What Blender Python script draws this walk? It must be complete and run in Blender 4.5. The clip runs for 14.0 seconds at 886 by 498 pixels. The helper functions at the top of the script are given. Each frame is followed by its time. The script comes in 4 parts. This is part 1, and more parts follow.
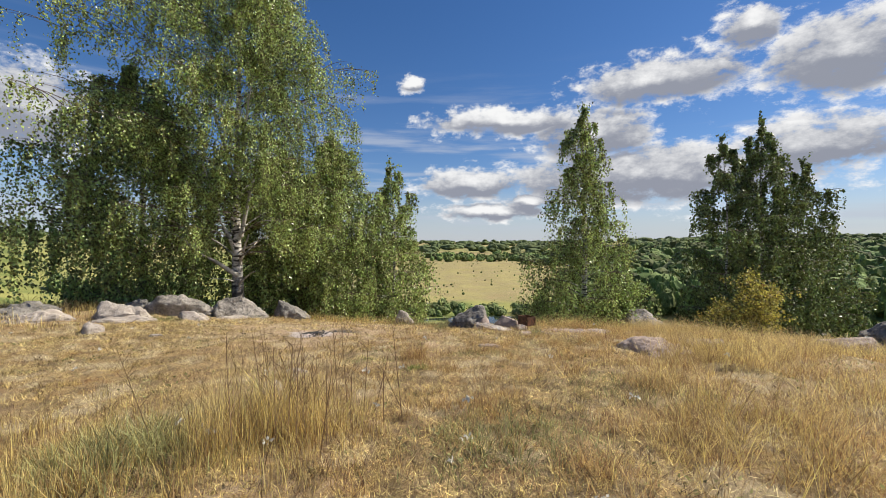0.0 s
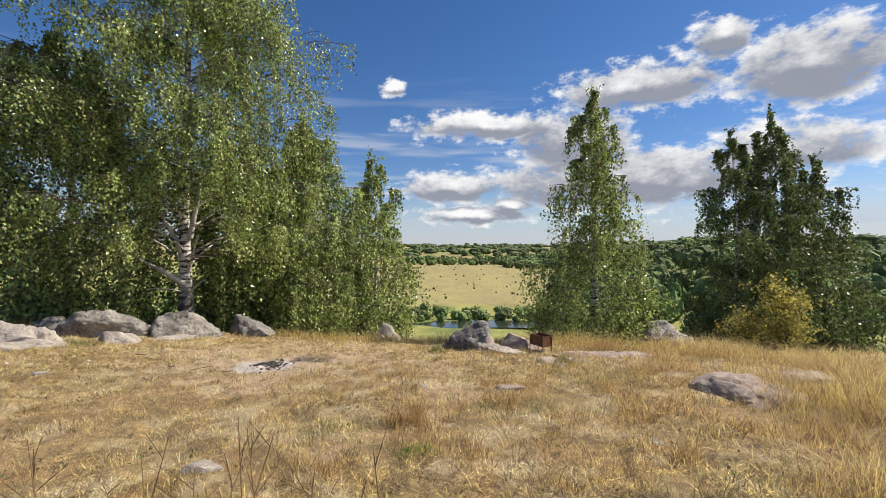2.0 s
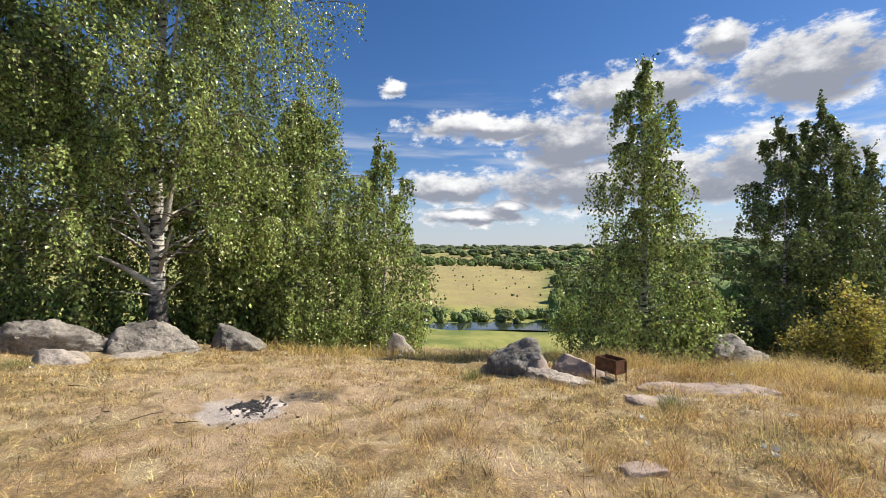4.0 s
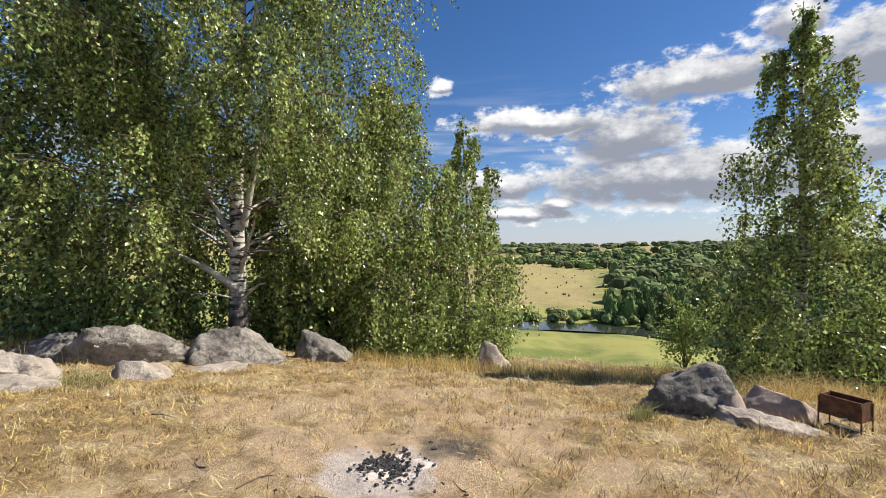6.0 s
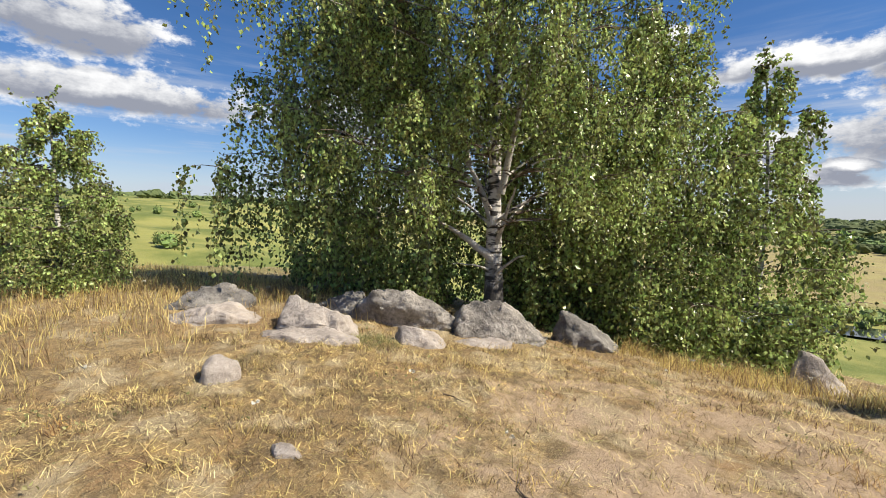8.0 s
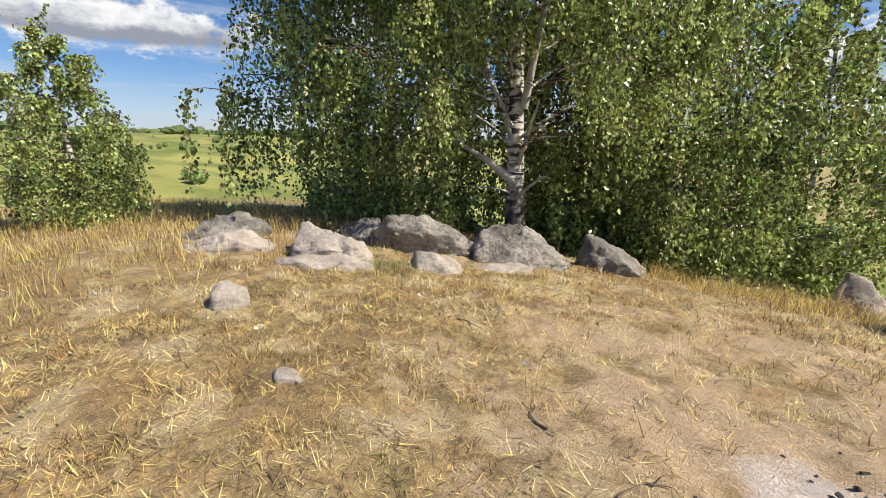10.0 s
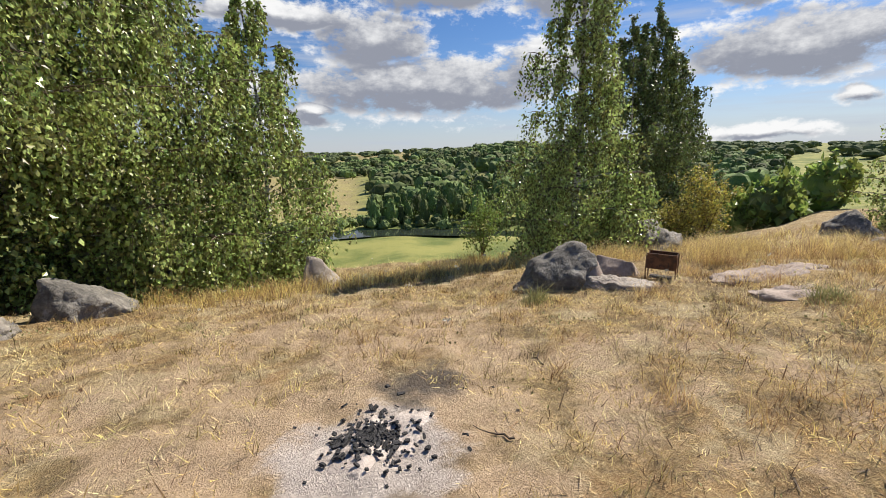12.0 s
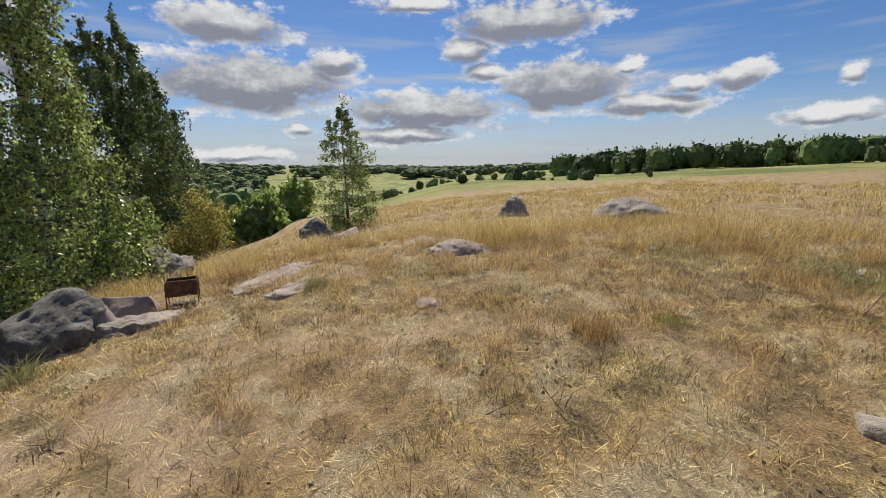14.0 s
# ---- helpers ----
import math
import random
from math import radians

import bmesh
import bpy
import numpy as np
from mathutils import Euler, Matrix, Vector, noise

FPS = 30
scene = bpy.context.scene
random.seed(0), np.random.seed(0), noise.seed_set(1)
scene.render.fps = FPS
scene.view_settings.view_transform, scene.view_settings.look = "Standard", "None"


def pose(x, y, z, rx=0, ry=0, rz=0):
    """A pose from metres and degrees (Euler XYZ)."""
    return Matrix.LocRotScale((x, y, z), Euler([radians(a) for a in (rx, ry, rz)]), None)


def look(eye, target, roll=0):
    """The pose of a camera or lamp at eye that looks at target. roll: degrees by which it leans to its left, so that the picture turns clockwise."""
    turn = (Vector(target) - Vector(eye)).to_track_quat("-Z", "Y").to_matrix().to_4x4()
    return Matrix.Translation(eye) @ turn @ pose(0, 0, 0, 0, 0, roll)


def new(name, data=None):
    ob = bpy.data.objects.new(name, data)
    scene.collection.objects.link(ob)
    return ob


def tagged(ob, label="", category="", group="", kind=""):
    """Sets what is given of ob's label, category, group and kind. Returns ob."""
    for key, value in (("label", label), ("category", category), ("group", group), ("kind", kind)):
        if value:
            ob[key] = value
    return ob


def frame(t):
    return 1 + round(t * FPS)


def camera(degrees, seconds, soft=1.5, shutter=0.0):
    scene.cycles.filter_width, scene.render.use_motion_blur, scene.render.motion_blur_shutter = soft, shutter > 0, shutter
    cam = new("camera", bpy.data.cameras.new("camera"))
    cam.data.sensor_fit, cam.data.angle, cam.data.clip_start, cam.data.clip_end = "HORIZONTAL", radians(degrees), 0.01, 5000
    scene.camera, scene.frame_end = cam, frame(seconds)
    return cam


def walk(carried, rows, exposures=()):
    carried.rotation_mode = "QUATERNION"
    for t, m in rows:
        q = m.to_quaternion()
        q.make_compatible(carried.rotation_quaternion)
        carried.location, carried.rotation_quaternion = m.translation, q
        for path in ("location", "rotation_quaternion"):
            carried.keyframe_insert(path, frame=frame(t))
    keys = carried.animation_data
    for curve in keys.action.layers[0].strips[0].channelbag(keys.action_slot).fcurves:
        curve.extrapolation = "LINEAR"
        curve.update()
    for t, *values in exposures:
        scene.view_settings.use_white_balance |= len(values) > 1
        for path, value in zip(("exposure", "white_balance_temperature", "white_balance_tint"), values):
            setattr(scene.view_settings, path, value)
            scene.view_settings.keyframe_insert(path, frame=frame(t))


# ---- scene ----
cam = camera(92.9, 14.0, soft=0.9)
PATH = [
    (0, (0.096, 0.051, 1.395), (0.071, 2.050, 1.371), 0.1),
    (0.5, (0.004, 0.675, 1.356), (-0.003, 2.675, 1.339), 0.1),
    (1, (-0.020, 1.282, 1.347), (-0.005, 3.282, 1.334), 0.0),
    (1.5, (-0.088, 1.877, 1.346), (-0.049, 3.877, 1.336), -0.0),
    (2, (-0.218, 2.445, 1.348), (-0.157, 4.444, 1.341), -0.0),
    (2.5, (-0.316, 3.066, 1.289), (-0.245, 5.065, 1.287), 0.1),
    (2.7, (-0.380, 3.277, 1.265), (-0.306, 5.276, 1.267), 0.2),
    (3.2, (-0.525, 3.870, 1.231), (-0.444, 5.868, 1.236), 0.3),
    (3.75, (-0.757, 4.500, 1.233), (-0.681, 6.498, 1.233), 0.4),
    (4.3, (-1.071, 5.076, 1.246), (-1.021, 7.076, 1.239), 0.4),
    (4.8, (-1.435, 5.529, 1.243), (-1.434, 7.529, 1.228), 0.4),
    (5, (-1.600, 5.708, 1.238), (-1.624, 7.708, 1.223), 0.5),
    (5.5, (-1.998, 6.102, 1.215), (-2.087, 8.100, 1.195), 0.4),
    (6, (-2.345, 6.435, 1.211), (-2.499, 8.429, 1.197), 0.4),
    (6.5, (-2.669, 6.749, 1.232), (-2.909, 8.735, 1.228), 0.4),
    (7, (-3.016, 7.000, 1.225), (-3.359, 8.971, 1.230), 0.5),
    (7.5, (-3.431, 7.284, 1.197), (-4.055, 9.184, 1.168), 0.7),
    (8, (-3.795, 7.366, 1.116), (-4.868, 9.047, 0.966), 1.0),
    (8.2, (-3.876, 7.316, 1.112), (-5.099, 8.881, 0.877), 1.0),
    (8.6, (-4.038, 7.370, 1.063), (-5.466, 8.730, 0.728), 1.0),
    (9, (-4.057, 7.476, 1.015), (-5.543, 8.753, 0.612), 0.6),
    (9.4, (-3.993, 7.603, 0.974), (-5.425, 8.926, 0.529), 0.1),
    (9.8, (-3.908, 7.720, 0.944), (-5.177, 9.193, 0.477), -0.4),
    (10.3, (-3.863, 7.806, 0.929), (-4.750, 9.535, 0.456), -0.8),
    (10.5, (-3.909, 7.840, 0.901), (-4.591, 9.664, 0.444), -0.8),
    (11, (-3.899, 7.854, 0.930), (-4.043, 9.793, 0.463), -1.1),
    (11.5, (-3.840, 7.911, 0.936), (-3.443, 9.817, 0.479), -1.1),
    (12, (-3.747, 7.931, 0.926), (-2.860, 9.669, 0.487), -1.0),
    (12.5, (-3.673, 7.946, 0.918), (-2.342, 9.381, 0.506), -0.6),
    (13, (-3.803, 7.898, 0.955), (-2.130, 8.926, 0.573), -0.5),
    (13.5, (-3.966, 7.844, 1.025), (-2.078, 8.396, 0.658), -0.3),
    (14, (-3.933, 7.886, 0.987), (-1.969, 7.937, 0.613), -0.5),
]
walk(cam, [(t, look(eye, target, roll)) for t, eye, target, roll in PATH],
     exposures=((0, 0.5), (2.5, 0.58), (5, 0.65), (8, 0.65), (11, 0.65), (12, 0.52), (13, 0.22), (14, 0.2)))

# ---- light ----
SUN = Vector((1.0, 0.2, 1.1)).normalized()
CLOUDS = [  # azimuth from +y towards +x, height, half width, half height, in degrees
    (-5.2, 20.6, 1.9, 0.9), (26.6, 19.1, 9.1, 2.7), (35.1, 22.7, 2.8, 2.1), (42.6, 18.1, 6.1, 4.0), (8.1, 16.0, 10.4, 1.7),
    (18.9, 13.6, 6.8, 3.7), (2.8, 8.1, 6.8, 2.1), (25.4, 8.3, 17.7, 3.7), (41.0, 10.3, 6.9, 2.8), (5.9, 4.3, 7.2, 1.2),
    (10.7, 5.6, 3.3, 0.7), (-44.8, 12.8, 4.8, 4.4), (65.5, 10.0, 11.0, 3.4), (63.1, 15.9, 6.6, 2.1), (74.8, 12.9, 3.4, 1.6),
    (86.7, 7.5, 9.8, 2.6), (98.8, 17.2, 8.9, 2.5), (91.8, 14.3, 2.9, 1.6), (103.9, 9.9, 7.8, 3.1), (113.7, 7.0, 5.7, 1.6),
    (111.8, 11.7, 1.3, 0.8), (117.2, 9.2, 2.2, 1.0), (122.4, 9.6, 2.7, 1.5), (131.5, 8.9, 1.1, 0.7), (83.8, 4.4, 7.3, 1.3),
    (130.4, 5.1, 4.5, 1.1), (70.6, 4.9, 1.7, 0.7), (63.6, 1.8, 5.2, 0.9), (85.4, 19.5, 6.3, 0.9), (94.0, 11.9, 3.2, 0.7),
    (-73, 18.1, 7.5, 2.7), (-70, 12.3, 13, 2.2), (-95, 15, 12, 3), (150, 10, 9, 2.5),
]


def link(tree, a, b):
    tree.links.new(a, b)


def math_node(tree, op, a, b=None, clamp=False):
    n = tree.nodes.new("ShaderNodeMath")
    n.operation, n.use_clamp = op, clamp
    for i, v in enumerate((a, b)):
        if v is None:
            continue
        if isinstance(v, (int, float)):
            n.inputs[i].default_value = v
        else:
            link(tree, v, n.inputs[i])
    return n.outputs[0]


def vec_node(tree, op, a, b=None):
    n = tree.nodes.new("ShaderNodeVectorMath")
    n.operation = op
    for i, v in enumerate((a, b)):
        if v is None:
            continue
        if isinstance(v, tuple):
            n.inputs[i].default_value = v
        else:
            link(tree, v, n.inputs[i])
    return n.outputs["Value"] if op == "LENGTH" else n.outputs[0]


def noise_node(tree, vector, scale, detail=4, rough=0.55):
    n = tree.nodes.new("ShaderNodeTexNoise")
    n.inputs["Scale"].default_value, n.inputs["Detail"].default_value, n.inputs["Roughness"].default_value = scale, detail, rough
    if vector is not None:
        link(tree, vector, n.inputs["Vector"])
    return n


def map_node(tree, value, a, b, c=0.0, d=1.0):
    n = tree.nodes.new("ShaderNodeMapRange")
    n.interpolation_type = "SMOOTHSTEP"
    link(tree, value, n.inputs[0])
    for i, v in enumerate((a, b, c, d)):
        n.inputs[i + 1].default_value = v
    return n.outputs[0]


def mix_node(tree, fac, a, b, blend="MIX"):
    n = tree.nodes.new("ShaderNodeMix")
    n.data_type, n.blend_type = "RGBA", blend
    for sock, v in ((n.inputs[0], fac), (n.inputs[6], a), (n.inputs[7], b)):
        if isinstance(v, tuple):
            sock.default_value = (*v[:3], 1)
        elif isinstance(v, (int, float)):
            sock.default_value = v
        else:
            link(tree, v, sock)
    return n.outputs[2]


def cloud_field():
    """Height of the cloud field at a point of the sky given as (azimuth, height)."""
    g = bpy.data.node_groups.new("cloud_field", "ShaderNodeTree")
    g.interface.new_socket("P", in_out="INPUT", socket_type="NodeSocketVector")
    g.interface.new_socket("F", in_out="OUTPUT", socket_type="NodeSocketFloat")
    src, dst = g.nodes.new("NodeGroupInput"), g.nodes.new("NodeGroupOutput")
    total = None
    for az, el, w, h in CLOUDS:
        w, h = w * 1.05, max(h, 1.0)
        d = vec_node(g, "SUBTRACT", src.outputs[0], (az, el, 0.0))
        d = vec_node(g, "LENGTH", vec_node(g, "MULTIPLY", d, (1 / w, 1 / h, 0.0)))
        v = math_node(g, "SUBTRACT", 1.25, d)
        total = v if total is None else math_node(g, "MAXIMUM", total, v)
    link(g, total, dst.inputs[0])
    return g


world = bpy.data.worlds.new("world")
scene.world = world
world.use_nodes = True
wt = world.node_tree
wt.nodes.clear()
sky = wt.nodes.new("ShaderNodeTexSky")
sky.sky_type, sky.sun_disc = "NISHITA", False
sky.sun_elevation, sky.sun_rotation = math.asin(SUN.z), math.atan2(SUN.x, SUN.y)
sky.air_density, sky.dust_density, sky.ozone_density = 1.0, 0.15, 2.5
coord = wt.nodes.new("ShaderNodeTexCoord").outputs["Generated"]
sep = wt.nodes.new("ShaderNodeSeparateXYZ")
link(wt, coord, sep.inputs[0])
azim = math_node(wt, "MULTIPLY", math_node(wt, "ARCTAN2", sep.outputs[0], sep.outputs[1]), 180 / math.pi)
elev = math_node(wt, "MULTIPLY", math_node(wt, "ARCSINE", sep.outputs[2]), 180 / math.pi)
comb = wt.nodes.new("ShaderNodeCombineXYZ")
link(wt, azim, comb.inputs[0])
link(wt, elev, comb.inputs[1])
stretch = vec_node(wt, "MULTIPLY", comb.outputs[0], (0.6, 1.0, 0.0))
warp = noise_node(wt, stretch, 0.22, 6, 0.6)
off = vec_node(wt, "MULTIPLY", vec_node(wt, "SUBTRACT", warp.outputs["Color"], (0.5, 0.5, 0.5)), (4.6, 2.6, 0.0))
place = vec_node(wt, "ADD", comb.outputs[0], off)
group = cloud_field()
fields = []
for shift in (0.0, 1.1):
    n = wt.nodes.new("ShaderNodeGroup")
    n.node_tree = group
    link(wt, vec_node(wt, "ADD", place, (0.0, shift, 0.0)), n.inputs[0])
    fields.append(n.outputs[0])
fine = noise_node(wt, stretch, 0.5, 9, 0.66)
puff = math_node(wt, "MULTIPLY", math_node(wt, "SUBTRACT", fine.outputs[0], 0.5), 2.7)
mask = map_node(wt, math_node(wt, "ADD", fields[0], puff), 0.0, 0.6)
under = math_node(wt, "ADD", math_node(wt, "SUBTRACT", fields[1], fields[0]), math_node(wt, "MULTIPLY", puff, -0.5))
thick = math_node(wt, "MULTIPLY", map_node(wt, under, -0.75, 0.12), map_node(wt, fields[0], 0.1, 0.5))
cloud = mix_node(wt, thick, (8.8, 8.8, 8.8), (2.8, 3.0, 3.6))
haze = map_node(wt, elev, 0.0, 9.0, 0.75, 0.0)
streak = noise_node(wt, vec_node(wt, "MULTIPLY", comb.outputs[0], (0.05, 0.5, 0.0)), 1.0, 5)
veil = math_node(wt, "MULTIPLY", map_node(wt, streak.outputs[0], 0.46, 0.7), map_node(wt, elev, 24.0, 8.0, 0.0, 0.75))
deep = wt.nodes.new("ShaderNodeHueSaturation")
deep.inputs["Saturation"].default_value, deep.inputs["Value"].default_value = 1.25, 0.88
link(wt, sky.outputs[0], deep.inputs["Color"])
above = mix_node(wt, haze, mix_node(wt, veil, mix_node(wt, 1.0, deep.outputs[0], (0.95, 0.93, 1.07), "MULTIPLY"), (5.2, 5.6, 6.4)), (4.7, 5.3, 6.2))
full = mix_node(wt, mask, above, cloud)
back = wt.nodes.new("ShaderNodeBackground")
back.inputs[1].default_value = 0.0755
link(wt, full, back.inputs[0])
link(wt, back.outputs[0], wt.nodes.new("ShaderNodeOutputWorld").inputs[0])

sun = new("sun", bpy.data.lights.new("sun", "SUN"))
sun.data.energy, sun.data.angle, sun.data.color = 5.0, radians(0.6), (1.0, 0.91, 0.77)
sun.matrix_world = look(SUN * 60, (0, 0, 0))


# ---- materials ----
def surface(name, dark, light, scale=3.0, third=None, third_at=(0.55, 0.7), rough=0.85, bump=0.3, fine=30.0, spread=0.0, thin=0.0, coords="Object", mottle=0.0):
    """Colour from coarse and fine noise, patches of a third colour, relief, and spread: each piece's own brightness."""
    m = bpy.data.materials.new(name)
    m.use_nodes = True
    t = m.node_tree
    bsdf, out = t.nodes["Principled BSDF"], t.nodes["Material Output"]
    pos = t.nodes.new("ShaderNodeTexCoord").outputs["Object"] if coords == "Object" else t.nodes.new("ShaderNodeNewGeometry").outputs["Position"]
    coarse, grain = noise_node(t, pos, scale, 5), noise_node(t, pos, fine, 6, 0.7)
    fac = map_node(t, math_node(t, "ADD", math_node(t, "MULTIPLY", coarse.outputs[0], 0.6), math_node(t, "MULTIPLY", grain.outputs[0], 0.4)), 0.36, 0.64)
    col = mix_node(t, fac, dark, light)
    if mottle:
        spot, broad = noise_node(t, pos, 2.6, 6, 0.68), noise_node(t, pos, 0.45, 3)
        col = mix_node(t, map_node(t, spot.outputs[0], 0.41, 0.54, mottle, 0.0), col, mix_node(t, 0.7, col, (0.117, 0.078, 0.039)))
        col = mix_node(t, map_node(t, broad.outputs[0], 0.48, 0.7, 0.0, mottle * 0.6), col, (0.359, 0.195, 0.078))
        gap = noise_node(t, pos, 9.0, 4, 0.6)
        col = mix_node(t, map_node(t, gap.outputs[0], 0.36, 0.5, mottle, 0.0), col, mix_node(t, 0.7, col, (0.094, 0.066, 0.035)))
        patch, fleck = noise_node(t, pos, 5.5, 3, 0.6), noise_node(t, pos, 19.0, 3, 0.6)
        blot = math_node(t, "ADD", map_node(t, patch.outputs[0], 0.36, 0.64, 0.5, 0.95), map_node(t, fleck.outputs[0], 0.36, 0.64, 0.12, 0.5))
        tone = t.nodes.new("ShaderNodeHueSaturation")
        link(t, blot, tone.inputs["Value"])
        link(t, col, tone.inputs["Color"])
        col = tone.outputs[0]
        sward, pale = noise_node(t, pos, 0.75, 6, 0.65), noise_node(t, pos, 1.6, 6, 0.65)
        col = mix_node(t, map_node(t, pale.outputs[0], 0.5, 0.62, 0.0, mottle), col, (0.686, 0.569, 0.359))
        col = mix_node(t, map_node(t, sward.outputs[0], 0.6, 0.72, 0.0, mottle), col, (0.265, 0.254, 0.094))
    if third:
        blot = noise_node(t, pos, scale * 2.3, 7, 0.65)
        col = mix_node(t, map_node(t, blot.outputs[0], *third_at), col, third)
    if spread:
        geo = t.nodes.new("ShaderNodeNewGeometry")
        hsv = t.nodes.new("ShaderNodeHueSaturation")
        link(t, map_node(t, geo.outputs["Random Per Island"], 0, 1, 1 - spread, 1 + spread), hsv.inputs["Value"])
        link(t, map_node(t, geo.outputs["Random Per Island"], 0, 1, 0.5 - spread * 0.04, 0.5 + spread * 0.04), hsv.inputs["Hue"])
        link(t, col, hsv.inputs["Color"])
        col = hsv.outputs[0]
    link(t, col, bsdf.inputs["Base Color"])
    bsdf.inputs["Roughness"].default_value = rough
    if bump:
        b = t.nodes.new("ShaderNodeBump")
        b.inputs["Strength"].default_value, b.inputs["Distance"].default_value = bump, 0.05
        link(t, grain.outputs[0], b.inputs["Height"])
        link(t, b.outputs[0], bsdf.inputs["Normal"])
    if thin:
        tr = t.nodes.new("ShaderNodeBsdfTranslucent")
        link(t, col, tr.inputs[0])
        mx = t.nodes.new("ShaderNodeMixShader")
        mx.inputs[0].default_value = thin
        link(t, bsdf.outputs[0], mx.inputs[1])
        link(t, tr.outputs[0], mx.inputs[2])
        link(t, mx.outputs[0], out.inputs[0])
    return m


LEAF = surface("birch_leaf", (0.155, 0.205, 0.05), (0.46, 0.5, 0.175), 1.4, rough=0.32, bump=0, spread=0.75, thin=0.35)
# Darker copy of the birch leaf, with the shade of a backlit crown in its colour.
LEAF_SHADED = surface("shaded_birch_leaf", (0.075, 0.11, 0.03), (0.22, 0.26, 0.085), 1.4, rough=0.4, bump=0, spread=0.6, thin=0.24)
LEAF_BRIGHT = surface("young_leaf", (0.17, 0.24, 0.05), (0.33, 0.4, 0.11), 0.8, rough=0.4, bump=0, spread=0.45, thin=0.5)
LEAF_YELLOW = surface("turning_leaf", (0.24, 0.24, 0.055), (0.52, 0.43, 0.1), 1.6, third=(0.55, 0.26, 0.09), third_at=(0.6, 0.7), rough=0.5, bump=0, spread=0.45, thin=0.35)
WOODS = surface("far_foliage", (0.065, 0.1, 0.028), (0.17, 0.215, 0.06), 0.12, rough=0.9, bump=1.0, fine=1.6, spread=0.5, coords="World")
WOODS_FAR = surface("distant_foliage", (0.07, 0.1, 0.035), (0.11, 0.14, 0.05), 0.05, rough=0.95, bump=0.4, fine=0.5, spread=0.15, coords="World")
WOODS_PALE = surface("bank_foliage", (0.085, 0.125, 0.035), (0.19, 0.235, 0.08), 0.2, rough=0.9, bump=1.0, fine=2.5, spread=0.4, coords="World")
STRAW = surface("dry_grass", (0.45, 0.3, 0.115), (0.68, 0.52, 0.25), 0.6, third=(0.43, 0.235, 0.09), rough=0.6, bump=0, spread=0.75, thin=0.35, coords="World", mottle=0.8)
STRAW_TALL = surface("tall_dry_grass", (0.45, 0.31, 0.115), (0.66, 0.51, 0.235), 0.9, third=(0.4, 0.34, 0.13), rough=0.6, bump=0, spread=0.6, thin=0.45, coords="World")
STRAW_RED = surface("reddish_grass", (0.38, 0.225, 0.095), (0.6, 0.415, 0.2), 0.9, third=(0.36, 0.27, 0.1), third_at=(0.6, 0.72), rough=0.6, bump=0, spread=0.6, thin=0.5, coords="World")
HERB = surface("green_herb", (0.234, 0.242, 0.094), (0.421, 0.39, 0.179), 2.0, rough=0.6, bump=0, spread=0.45, thin=0.35, coords="World")
WORMWOOD = surface("wormwood", (0.2, 0.22, 0.12), (0.36, 0.37, 0.22), 2.0, rough=0.7, bump=0, spread=0.4, thin=0.3, coords="World")
PETAL = surface("petal", (0.562, 0.546, 0.468), (0.663, 0.647, 0.577), 3, rough=0.6, bump=0, spread=0.1, thin=0.3)
TWIG = surface("twig_bark", (0.07, 0.047, 0.031), (0.156, 0.117, 0.086), 6, rough=0.8, bump=0.2)
STALK = surface("dead_stalk", (0.125, 0.07, 0.035), (0.265, 0.172, 0.086), 4, rough=0.8, bump=0, spread=0.3)
GRANITE = surface("granite", (0.125, 0.113, 0.1), (0.4, 0.365, 0.32), 1.8, third=(0.125, 0.117, 0.109), third_at=(0.57, 0.69), rough=0.9, bump=1.0, fine=14)
GRANITE_DARK = surface("dark_granite", (0.101, 0.094, 0.086), (0.265, 0.246, 0.218), 2.0, third=(0.312, 0.296, 0.265), third_at=(0.55, 0.7), rough=0.9, bump=1.0, fine=14)
GRANITE_PALE = surface("pale_granite", (0.281, 0.242, 0.207), (0.468, 0.413, 0.359), 2.2, third=(0.179, 0.156, 0.14), third_at=(0.57, 0.7), rough=0.92, bump=0.8, fine=16)
GRANITE_PINK = surface("pink_granite", (0.26, 0.2, 0.165), (0.43, 0.35, 0.3), 1.6, third=(0.187, 0.156, 0.148), rough=0.88, bump=0.5, fine=14)
ASH = surface("ash", (0.43, 0.36, 0.32), (0.68, 0.6, 0.54), 5, third=(0.172, 0.156, 0.156), third_at=(0.5, 0.68), rough=0.95, bump=0.5, fine=40)
CHAR = surface("charcoal", (0.008, 0.008, 0.009), (0.05, 0.048, 0.05), 14, third=(0.3, 0.29, 0.29), third_at=(0.66, 0.75), rough=0.75, bump=0.5, fine=60, spread=0.5)
RUST = surface("rusted_steel", (0.06, 0.028, 0.014), (0.2, 0.085, 0.035), 7, third=(0.05, 0.03, 0.022), rough=0.75, bump=0.25, fine=50)
SOOT = surface("sooty_steel", (0.015, 0.012, 0.011), (0.06, 0.045, 0.035), 9, rough=0.8, bump=0.2, fine=50)


